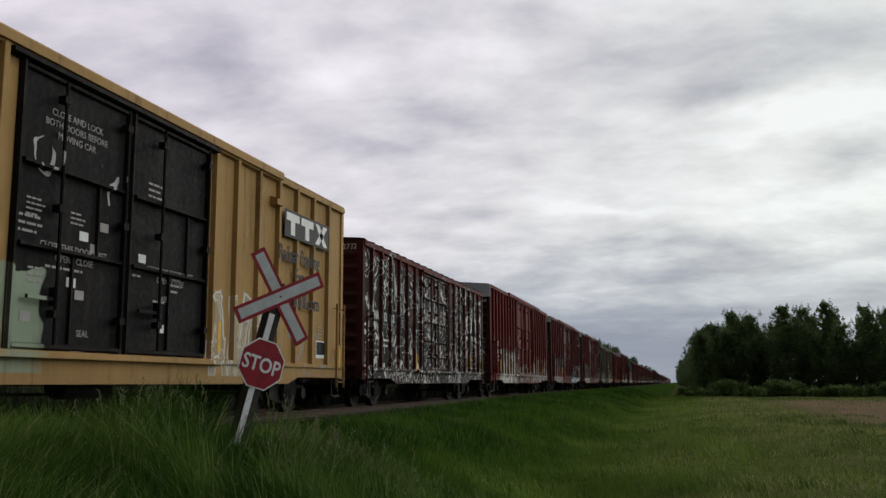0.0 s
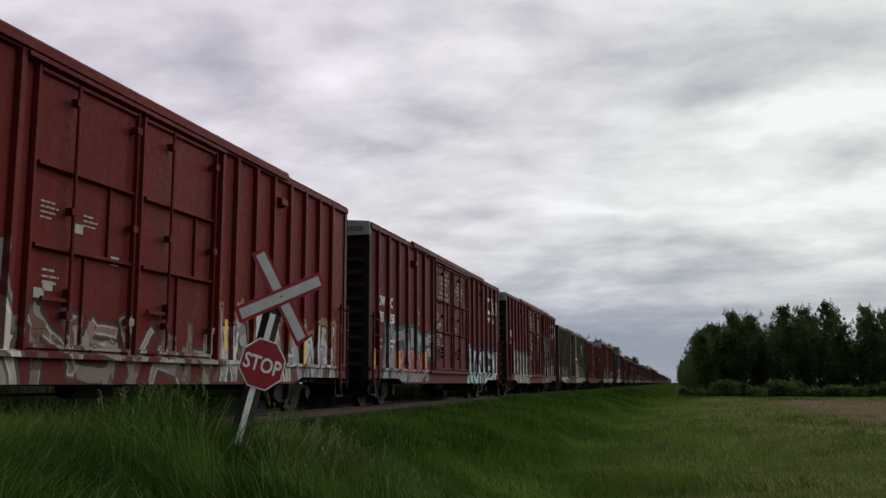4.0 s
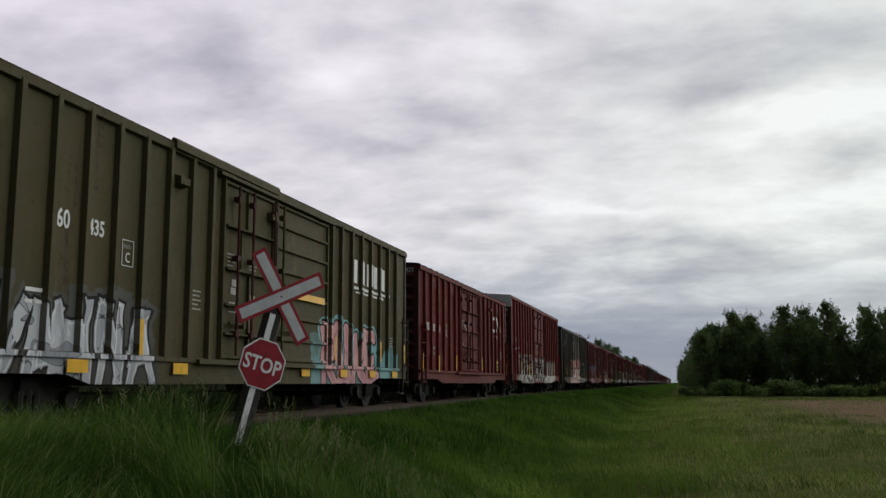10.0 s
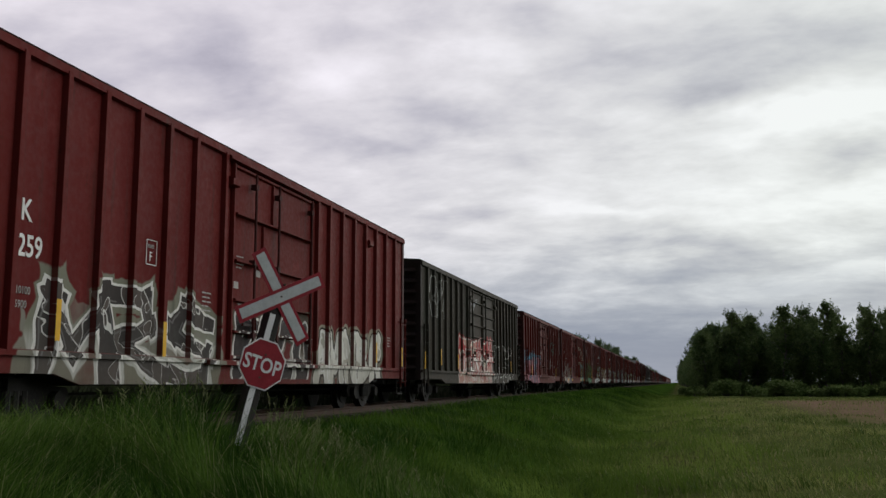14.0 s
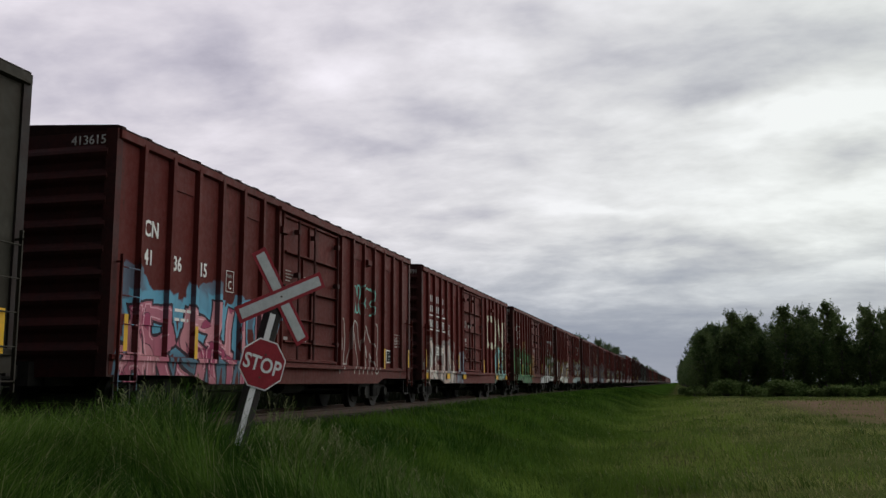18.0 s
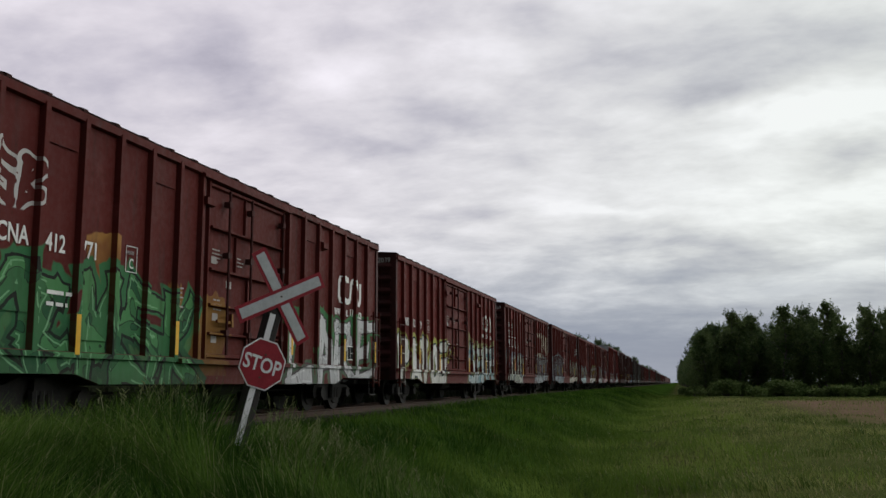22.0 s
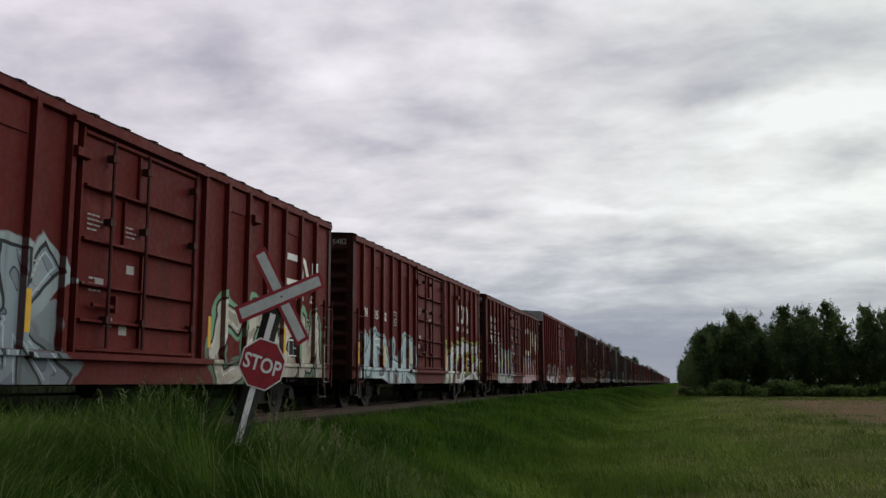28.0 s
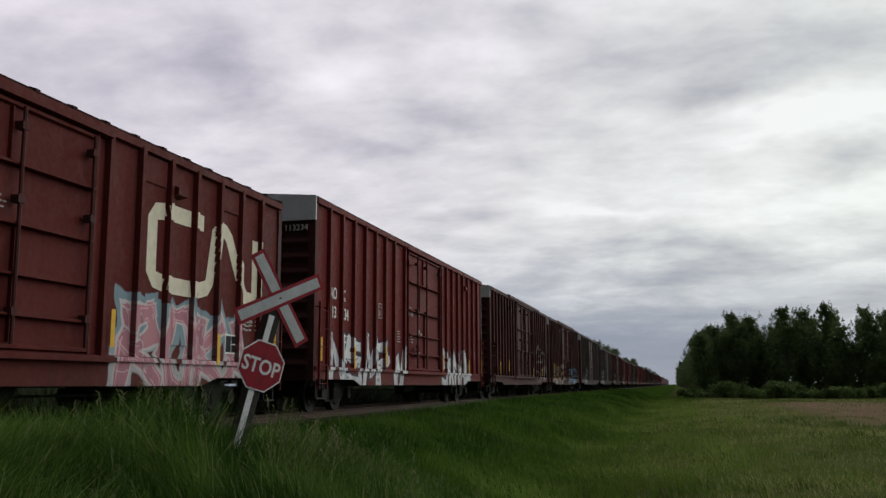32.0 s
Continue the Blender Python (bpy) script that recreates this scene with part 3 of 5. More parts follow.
def door_bars(width, z0, z1, style):
    """The stiffeners of a leaf: name and mesh of each."""
    h = z1 - z0
    out = [("door_stile", bar_z(0.04, z0, z1, 0.04, 1.60)), ("door_stile", bar_z(width - 0.04, z0, z1, 0.04, 1.60)), ("door_rail", bar_y(0.08, width - 0.08, z0 + 0.05, 0.05, 1.598)), ("door_rail", bar_y(0.08, width - 0.08, z1 - 0.05, 0.05, 1.598))]
    if style == "grid":
        out += [("door_rib", bar_y(0.08, width - 0.08, z0 + h * q, 0.036, 1.645)) for q in (0.14, 0.30, 0.50, 0.74)]
        out += [("door_rib", bar_z(width * 0.5, z0 + 0.1, z0 + h * 0.5 - 0.05, 0.03, 1.595)), ("door_rib", bar_z(width * 0.34, z0 + h * 0.5 + 0.05, z0 + h * 0.74 - 0.05, 0.03, 1.595)), ("door_rib", bar_z(width * 0.45, z0 + h * 0.74 + 0.05, z1 - 0.1, 0.03, 1.595))]
    elif style == "plug":
        out += [("door_rib", bar_y(0.08, width - 0.08, z0 + h * q, 0.045, 1.64)) for q in (0.36, 0.65)]
        out += [("door_rib", bar_z(width * 0.5, z0 + 0.1, z0 + h * 0.36 - 0.03, 0.03, 1.59)), ("door_rib", bar_z(width * 0.72, z0 + h * 0.36 + 0.03, z0 + h * 0.65 - 0.03, 0.03, 1.59))]
    else:
        out += [("door_rib", bar_y(0.08, width - 0.08, z0 + h * i / 7, 0.05, 1.60)) for i in range(1, 7)]
    return [(nm, s.mesh(nm)) for nm, s in out]


def ladder_meshes(z0, z1):
    rail = Shape().box(1.61, 1.66, -0.012, 0.012, z0, z1).box(1.55, 1.66, -0.012, 0.012, z0 + 0.1, z0 + 0.13).box(1.55, 1.66, -0.012, 0.012, z1 - 0.13, z1 - 0.1).mesh("ladder")
    rung = Shape().tube((1.645, 0, 0), (1.645, 0.48, 0), 0.011, 6).mesh("rung")
    return rail, rung


def worm(w, h, t):
    """A monogram drawn as one bent band: an open bow, then a zigzag."""
    path = [(0.44, 1.0), (0.12, 1.0), (0.03, 0.96), (0.0, 0.86), (0.0, 0.14), (0.03, 0.04), (0.12, 0.0), (0.40, 0.0), (0.48, 0.06), (0.51, 0.16), (0.56, 0.92), (0.60, 0.99), (0.655, 0.99), (0.70, 0.90), (0.86, 0.12), (0.90, 0.02), (0.96, 0.02), (1.0, 0.10), (1.0, 1.0)]
    pts = [Vector((p[0] * w, p[1] * h)) for p in path]
    left, right = [], []
    for i, p in enumerate(pts):
        a, b = pts[max(i - 1, 0)], pts[min(i + 1, len(pts) - 1)]
        d = (b - a).normalized()
        nn = Vector((-d.y, d.x)) * t / 2
        left.append(p + nn)
        right.append(p - nn)
    return [(left[i], left[i + 1], right[i + 1], right[i]) for i in range(len(pts) - 1)]


def relief(y, posts):
    """How far the side stands out at y: panels, and the posts over them."""
    if not posts:
        return 1.614
    g = min(abs(y - q) for q in posts)
    return 1.520 + 0.092 * min(1.0, max(0.0, (0.088 - g) / 0.036))


def painted(quads, y0, z0, posts, name):
    """Flat painted shapes laid over panels and posts."""
    s = Shape()
    for q in quads:
        a, b, c, d = q
        m = max(1, math.ceil(max((b - a).length, (c - d).length) / 0.035))
        k = max(1, math.ceil(max((d - a).length, (c - b).length) / 0.035))
        grid = []
        for i in range(m + 1):
            for j in range(k + 1):
                e = a.lerp(b, i / m).lerp(d.lerp(c, i / m), j / k)
                grid.append((relief(y0 + e.x, posts), y0 + e.x, z0 + e.y))
        faces = [(i * (k + 1) + j, i * (k + 1) + j + 1, (i + 1) * (k + 1) + j + 1, (i + 1) * (k + 1) + j) for i in range(m) for j in range(k)]
        s.add(grid, [f for f in faces if max(grid[i][0] for i in f) - min(grid[i][0] for i in f) < 0.035])
    return s.mesh(name)


def rect(x0, x1, y0, y1):
    return (Vector((x0, y0)), Vector((x1, y0)), Vector((x1, y1)), Vector((x0, y1)))


# the side facing the camera: text runs along +Y, up along +Z, outward +X
def on_side(y, z, x=1.522):
    return Matrix.Translation((x, y, z)) @ Matrix(((0, 0, 1, 0), (1, 0, 0, 0), (0, 1, 0, 0), (0, 0, 0, 1)))


def on_end(x, z):
    return pose(x, -0.096, z, 90, 0, 0)


def bars(words, size):
    """Writing too small or too private to spell: rows of short bars."""
    s = Shape()
    rng = random.Random(len(words))
    for row, word in enumerate(words):
        x, z = 0.0, -row * size * 1.4
        if size < 0.12:
            end = word * size * 0.8
            while x < end:
                w = size * rng.uniform(1.2, 3.2)
                s.box(x, min(x + w, end), z + size * 0.25, z + size * 0.72, 0, 0.004)
                x += w + size * 0.45
        else:
            for ch in range(word):
                s.box(x, x + size * 0.30, z, z + size, 0, 0.004)
                x += size * 0.92
    return s.mesh("lettering")


BOXCAR_RED = (0.132, 0.0160, 0.0130)
DARK_RED = (0.046, 0.010, 0.0085)
OXIDE = (0.115, 0.0185, 0.0150)
BRIGHT_RED = (0.152, 0.0165, 0.0145)

KINDS = {
    # length, eave, belly, truck places, posts before and after the door, doors (start, width, style), roof pitch
    "fifty": dict(length=15.55, top=4.44, belly=(3.0, 12.4), trucks=(2.25, 13.3), posts=[0.67 + 0.86 * i for i in range(6)] + [5.72, 9.45] + [10.3 + 0.86 * i for i in range(6)], doors=[(5.9, 3.25, "grid")], header=(5.6, 11.6), pitch=0.78, ribs=9),
    "sixty_double": dict(length=18.72, top=4.99, belly=(3.2, 15.5), trucks=(2.4, 16.3), posts=[0.67 + 0.97 * i for i in range(6)] + [6.6, 12.1] + [12.95 + 0.95 * i for i in range(6)], doors=[(6.92, 2.42, "plug"), (9.42, 2.40, "plug")], header=(4.0, 14.9), pitch=1.2, ribs=11),
    "sixty_short_bay": dict(length=18.72, top=5.02, belly=(3.2, 15.5), trucks=(2.4, 16.3), posts=[0.60 + 0.76 * i for i in range(8)] + [6.7, 12.1] + [12.7 + 0.83 * i for i in range(7)], doors=[(6.98, 2.38, "plug"), (9.46, 2.38, "plug")], header=(4.6, 14.9), pitch=1.2, ribs=11),
    "sixty_single": dict(length=18.72, top=4.99, belly=(3.2, 15.5), trucks=(2.4, 16.3), posts=[0.85 + 0.88 * i for i in range(7)] + [7.2, 11.75] + [12.5 + 0.88 * i for i in range(7)], doors=[(7.5, 3.9, "grid")], header=(7.2, 15.6), pitch=1.2, ribs=11),
    "sixty_low": dict(length=18.72, top=4.61, belly=(3.2, 15.5), trucks=(2.4, 16.3), posts=[0.75 + 0.72 * i for i in range(8)] + [6.5, 12.45] + [13.1 + 0.76 * i for i in range(7)], doors=[(6.9, 2.2, "grid"), (9.2, 2.95, "ribbed")], header=(5.1, 9.2), pitch=1.0, ribs=10),
    "sixty_plug": dict(length=18.72, top=4.61, belly=(3.2, 15.5), trucks=(2.4, 16.3), posts=[0.75 + 0.85 * i for i in range(7)] + [6.85, 12.4] + [13.1 + 0.8 * i for i in range(7)], doors=[(7.1, 2.5, "ribbed"), (9.7, 2.5, "ribbed")], header=(6.8, 12.5), pitch=1.0, ribs=10),
}


def boxcar(start, kind, label, color, patches=(), seed=1, loads=(), door_color=None, near=True, white_end=0.0, fade=0.3, rust=0.35, dress=None, sill_tape=(), black_end=False):
    k = KINDS[kind]
    L, top = k["length"], k["top"]
    car = thing("boxcar", pose(TRACK_X, start, 0), label, "boxcar", "boxcars of the freight train")
    if loads:
        car["loads"] = list(loads)
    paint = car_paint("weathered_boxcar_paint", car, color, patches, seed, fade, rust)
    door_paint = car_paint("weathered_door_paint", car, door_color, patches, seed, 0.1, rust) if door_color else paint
    c = lambda name, make: cached((kind, name), make)
    part("body", c("body", lambda: Shape().box(-1.515, 1.515, 0.05, L - 0.05, 0.95, top - 0.02).mesh("body")), paint, car)
    part("side_sill", c("sill", lambda: sill_mesh(L, k["belly"], 0.78, 0.64)), paint, car)
    part("underframe", c("under", lambda: Shape().box(-0.35, 0.35, 0.2, L - 0.2, 0.62, 0.94).box(-1.4, 1.4, L / 2 - 1.6, L / 2 - 1.5, 0.66, 0.94).box(-1.4, 1.4, L / 2 + 1.5, L / 2 + 1.6, 0.66, 0.94).mesh("underframe")), DARK_STEEL, car, "grimy dark steel frame")
    if near:
        part("brake_reservoir", cached("tank", lambda: Shape().tube((0.95, -0.6, 0.62), (0.95, 0.5, 0.62), 0.19, 12).mesh("brake_reservoir")), DARK_STEEL, car, m=pose(0, L / 2, 0))
        part("brake_rod", c("rodlow", lambda: Shape().tube((0.6, k["trucks"][0] + 1, 0.5), (0.6, k["trucks"][1] - 1, 0.5), 0.025, 6).mesh("brake_rod")), DARK_STEEL, car)
    top_coat = ROOF_SOOT if color[0] > 2.5 * color[1] else paint
    roof = part("roof", c("roof", lambda: roof_mesh(L, top)), top_coat, car)
    seam, count = c("seam", lambda: seam_mesh(top, kind == "fifty")), round(L / k["pitch"])
    for i in range(count + 1):
        part("roof_seam", seam, top_coat, roof, m=pose(0, min(max(L * i / count, 0.06), L - 0.06), 0))
    plate = c("plate", lambda: Shape().prism([(1.48, top - 0.17), (1.592, top - 0.14), (1.592, top - 0.02), (1.48, top)], "y", 0, L).mesh("top_chord"))
    part("top_chord", plate, paint, car)
    part("top_chord", plate, paint, car, m=pose(0, L, 0, 0, 0, 180))
    em = c("end", lambda: end_mesh(top - 0.02, k["ribs"]))
    # end colours carry the shade between cars, so they are darker than the sides
    coat = END_BLACK if black_end else paint if color[1] > 0.1 else SHADED_OXIDE
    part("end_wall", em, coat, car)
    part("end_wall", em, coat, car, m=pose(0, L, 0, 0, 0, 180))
    if white_end:
        pm = c(("end_panel", white_end), lambda: Shape().prism([(-1.57, top - white_end), (1.57, top - white_end), (1.57, top + 0.02), (0, top + 0.12), (-1.57, top + 0.02)], "y", -0.09, -0.055).mesh("end_panel"))
        part("end_panel", pm, PALE_METAL, car, "pale unpainted upper end panel")
    pmesh = c("post", lambda: post_mesh(top))
    for y in k["posts"]:
        part("side_post", pmesh, paint, car, m=pose(0, y, 0))
        if near:
            part("side_post", pmesh, paint, car, m=pose(0, y, 0, 0, 0, 180))
    for j, (y, w, style) in enumerate(k["doors"]):
        d = part("door", c(("door", j), lambda: door_leaf(w, 1.08, top - 0.22)), door_paint, car, m=pose(0, y, 0))
        for nm, me in c(("bars", j), lambda: door_bars(w, 1.08, top - 0.22, style)):
            part(nm, me, door_paint, d)
        if near:
            rod = c("rod", lambda: Shape().tube((1.675, 0, 1.15), (1.675, 0, top - 0.3), 0.028, 6).box(1.58, 1.70, -0.06, 0.06, 1.5, 1.6).box(1.58, 1.70, -0.06, 0.06, 2.9, 3.0).box(1.58, 1.70, -0.06, 0.06, top - 0.6, top - 0.5).mesh("lock_rod"))
            for yy in {"grid": (0.20 * w, 0.48 * w, 0.93 * w), "plug": (0.32 * w, 0.93 * w), "ribbed": (0.06 * w,)}[style]:
                # grid-door rods take the shaded red, to stand out as dark lines
                part("lock_rod", rod, SHADED_OXIDE if style == "grid" else door_paint, d, m=pose(0, yy, 0))
            lever = c("lever", lambda: Shape().box(1.62, 1.66, 0.0, 0.55, 1.72, 1.77).box(1.58, 1.68, 0.5, 0.6, 1.66, 1.9).mesh("handle"))
            part("handle", lever, door_paint, d, m=pose(0, 0.1 * w, 0))
    a = k["doors"][0][0] - 0.25
    b = k["doors"][-1][0] + k["doors"][-1][1] + 0.25
    trk = c("doortrack", lambda: Shape().prism([(1.48, top - 0.23), (1.66, top - 0.20), (1.66, top - 0.14), (1.48, top - 0.12)], "y", a, b).mesh("door_track"))
    part("door_track", trk, door_paint, car)
    h0, h1 = k["header"]
    if kind in ("sixty_double", "sixty_short_bay", "sixty_low"):
        part("door_header", c("header", lambda: Shape().prism([(1.54, top - 0.10), (1.645, top - 0.10), (1.645, top + 0.03), (1.60, top + 0.075), (1.54, top + 0.075)], "y", h0, h1).mesh("door_header")), paint, car)
    if near:
        for y in (h0 + 0.1, h1 - 0.4):
            part("door_stop", c("stop", lambda: Shape().prism([(1.50, top - 0.72), (1.68, top - 0.68), (1.68, top - 0.56), (1.50, top - 0.50)], "y", 0, 0.3).mesh("door_stop")), paint, car, m=pose(0, y, 0))
    low = c("doorsill", lambda: Shape().prism([(1.48, 0.97), (1.67, 0.98), (1.67, 1.05), (1.48, 1.075)], "y", a - 0.6, b + 0.3).mesh("door_sill"))
    part("door_sill", low, paint, car)
    tm, wm = cached("truck", truck_mesh), cached("wheels", wheel_mesh)
    for y in k["trucks"]:
        tr = part("truck", tm, DARK_STEEL, car, "grimy cast steel truck", m=pose(0, y, 0))
        for o in (-0.865, 0.865):
            w = part("wheelset", wm, WHEEL_STEEL, tr, "oily dark steel wheels on an axle", m=pose(0, o, 0.42))
            if near:
                WHEELS.append(w)
    cp = cached("coupler", lambda: Shape().box(-0.12, 0.12, -0.75, 0.6, 0.72, 0.92).box(-0.2, 0.24, -0.92, -0.62, 0.68, 0.96).box(-0.3, 0.3, -0.12, 0.3, 0.62, 0.98).mesh("coupler"))
    part("coupler", cp, DARK_STEEL, car)
    part("coupler", cp, DARK_STEEL, car, m=pose(0, L, 0, 0, 0, 180))
    if near:
        rail, rung = c("ladder", lambda: ladder_meshes(0.55, 2.55))
        for y in (0.08, L - 0.56):
            ld = part("ladder", rail, paint, car, m=pose(0, y, 0))
            part("ladder_rail", rail, paint, ld, m=pose(0, 0.48, 0))
            for i in range(5):
                part("rung", rung, paint, ld, m=pose(0, 0, 0.68 + 0.42 * i))
        step = cached("step", lambda: Shape().box(1.5, 1.53, 0, 0.03, 0.35, 0.8).box(1.5, 1.53, 0.42, 0.45, 0.35, 0.8).box(1.42, 1.56, 0, 0.45, 0.33, 0.36).mesh("step"))
        part("step", step, DARK_STEEL, car, m=pose(0, 0.15, 0))
        part("step", step, DARK_STEEL, car, m=pose(0, L - 0.6, 0))
        tape = cached("tape", lambda: Shape().box(1.606, 1.61, -0.05, 0.05, 1.05, 1.6).mesh("reflector"))
        rng = random.Random(seed)
        ys = [0.3, k["posts"][2], k["posts"][5], b + 0.25, k["posts"][-3], L - 0.3]
        for y in ys:
            if rng.random() < 0.75:
                part("reflector", tape, YELLOW, car, "yellow reflective strip", m=pose(0.0, y, rng.uniform(-0.05, 0.25)))
    for y in sill_tape:
        part("reflector", cached("wide_tape", lambda: Shape().box(1.607, 1.611, 0, 0.46, 0.80, 0.98).mesh("reflector")), YELLOW, car, "wide yellow reflective strip", m=pose(0, y, 0.0))
    if dress:
        dress(car, k)
    MOVERS.append((car, start))
    return car


def word(car, text, y, z, size, mat=None, x=1.522):
    part("lettering", letters(text, size, bold=0.006 if size > 0.25 else 0.0), mat or (FADED if size < 0.2 else WHITE), car, m=on_side(y, z, x) @ Matrix.Diagonal((0.80, 1, 1, 1)))


def small_print(car, y, z, rows, size, x=1.522):
    part("lettering", cached(("bars", tuple(rows), size), lambda: bars(rows, size)), FADED if size < 0.1 else WHITE, car, m=on_side(y, z, x))


def end_number(car, text, top, mat=None):
    me = letters(text, 0.2)
    part("lettering", me, mat or WHITE, car, m=on_end(1.38 - max(v.co.x for v in me.vertices), top - 0.24))


def monogram(car, k, y, z, w, h, t, mat=None):
    part("monogram", cached(("worm", y, w, h, t), lambda: painted(worm(w, h, t), y, z, k["posts"], "monogram")), mat or WHITE, car)


def plate_box(car, y, z, letter):
    s = cached("platebox", lambda: Shape().box(0, 0.3, 0, 0.012, 0, 0.004).box(0, 0.3, 0.388, 0.4, 0, 0.004).box(0, 0.012, 0, 0.4, 0, 0.004).box(0.288, 0.3, 0, 0.4, 0, 0.004).mesh("lettering"))
    part("lettering", s, WHITE, car, m=on_side(y, z))
    word(car, "PLATE", y + 0.04, z + 0.27, 0.08)
    word(car, letter, y + 0.09, z + 0.06, 0.22)


def common_print(car, k):
    d = k["doors"][0][0]
    word(car, "LD LMT", 0.86, 1.78, 0.14)
    word(car, "LT WT", 0.86, 1.60, 0.14)
    if car.get("loads"):
        word(car, car["loads"][0], 1.80, 1.78, 0.14)
        word(car, car["loads"][1], 1.80, 1.60, 0.14)
    else:
        small_print(car, 1.80, 1.80, (6, 5), 0.11)
    small_print(car, d - 0.95, 2.2, (7, 6, 7, 5, 7), 0.055)
    small_print(car, k["length"] - 1.5, 1.9, (6, 7, 5, 6), 0.055)
    e = k["length"] - 2.3
    if e < 14:
        part("data_plate", cached("data_plate", lambda: Shape().box(1.519, 1.523, 0, 0.5, 0, 0.36).mesh("data_plate")), WHITE, car, "black and white data plate", m=pose(0, e + 0.02, 1.22))
        for y, z, w, h in ((0.03, 0.03, 0.20, 0.30), (0.25, 0.03, 0.22, 0.14), (0.25, 0.19, 0.22, 0.14)):
            part("data_plate_field", cached(("plate_field", w, h), lambda: Shape().box(1.5235, 1.526, 0, w, 0, h).mesh("data_plate_field")), BLACK, car, m=pose(0, e + 0.02 + y, 1.22 + z))
        for i in range(3):
            small_print(car, e + 0.72 + 0.26 * i, 2.02, (3, 2, 3, 3, 2), 0.06)
    small_print(car, d + 0.35, 2.1, (5, 7, 6), 0.06, 1.549)
    small_print(car, d + 0.25, 3.0, (7, 9, 8, 6), 0.05, 1.549)
    small_print(car, d + 1.15, 2.95, (6, 8, 7), 0.05, 1.549)
    tag = cached("placard", lambda: Shape().box(1.547, 1.551, 0, 0.2, 0, 0.13).mesh("placard"))
    rng = random.Random(int(car.location.y))
    for _ in range(4):
        part("placard", tag, FADED, car, m=pose(0, d + rng.uniform(0.15, 1.9), rng.uniform(1.3, 2.9)))


RED_PATCH = worn("fresh_red_paint", (0.20, 0.014, 0.012), (0.25, 0.022, 0.017), 4, 0.7)


def newsprint(mark, a, b, big=False, end="", fresh=False, band=False, logo=(12.6, 2.62)):
    def dress(car, k):
        common_print(car, k)
        if big:
            for i, z in enumerate((3.38, 3.03)):
                for y, count in ((0.92, 3), (1.74, 3), (2.60, 2)):
                    small_print(car, y, z, (count,), 0.225)
            line = cached("line", lambda: Shape().box(0, 0.66, 0, 0.045, 0, 0.004).mesh("stripe"))
            for y in (0.88, 1.66, 2.52):
                part("stripe", line, WHITE, car, m=on_side(y, 2.90))
                part("stripe", line, WHITE, car, m=on_side(y, 2.42))
            part("stripe", cached("drop_line", lambda: Shape().box(0, 0.045, 0, 0.76, 0, 0.004).mesh("stripe")), WHITE, car, m=on_side(1.98, 1.66))
            part("stripe", cached("foot_line", lambda: Shape().box(0, 0.44, 0, 0.04, 0, 0.004).mesh("stripe")), WHITE, car, m=on_side(1.78, 1.60))
            word(car, mark, 0.90, 2.52, 0.36), word(car, a, 1.74, 2.52, 0.36), word(car, b, 2.60, 2.52, 0.36)
            monogram(car, k, 10.72, 2.27, 3.72, 1.20, 0.28, CREAM)
        else:
            if len(a) > 3:
                word(car, mark, 0.80, 2.95, 0.36)
                for i, pair in enumerate(a.split() + [b]):
                    word(car, pair, 0.82 + 0.87 * i, 2.50, 0.34)
            else:
                word(car, mark, 0.80, 2.41, 0.34), word(car, a, 1.72, 2.40, 0.34), word(car, b, 2.46, 2.40, 0.34)
            if logo:
                monogram(car, k, logo[0] + 0.05, logo[1] + 0.055, 1.56, 0.55, 0.140)
                word(car, "ww", logo[0] - 0.26, logo[1] - 0.31, 0.34, WHITE), word(car, "w.", logo[0] + 0.44, logo[1] - 0.31, 0.34, WHITE), small_print(car, logo[0] + 0.84, logo[1] - 0.29, (2,), 0.18), word(car, ".ca", logo[0] + 1.42, logo[1] - 0.31, 0.34, WHITE)
        if band:
            part("number_band", painted([rect(0, 2.5, 0, 0.40)], 0.75, 2.34, k["posts"], "number_band"), BLACK, car, "black band behind the painted number")
        plate_box(car, 3.55, 2.32, "C")
        if end:
            end_number(car, end, k["top"])
        panel = cached("patchpanel", lambda: Shape().box(1.48, 1.54, 0, 0.62, 0, 0.42).mesh("access_panel"))
        for y, z in ((1.65, 3.84), (4.23, 3.84), (0.80, 1.55), (2.50, 1.25), (10.44, 3.84), (13.02, 3.84), (11.28, 1.3)):
            part("access_panel", panel, RED_PATCH if fresh and z > 3 else car.children[0].material_slots[0].material, car, m=pose(0, y, z))
    return dress


def notice(car, y, z, size, lines):
    """A stencilled notice on a door, its lines centred under one another."""
    for i, text in enumerate(lines):
        me = letters(text, size)
        wide = max(v.co.x for v in me.vertices)
        part("lettering", me, FADED, car, m=on_side(y - wide / 2 + 0.35, z - 1.12 * size * i, 1.549))


LOCK = ("CLOSE AND LOCK", "BOTH DOORS BEFORE", "MOVING CAR")
LOCK_FR = ("FERMER ET", "VERROUILLER LES", "DEUX PORTES AVANT", "DE DEPLACER", "LE WAGON")
INNER = ("CLOSE THIS DOOR", "BEFORE CLOSING", "MAIN DOOR", "FERMER CETTE PORTE", "AVANT DE FERMER", "LA PORTE PRINCIPALE")


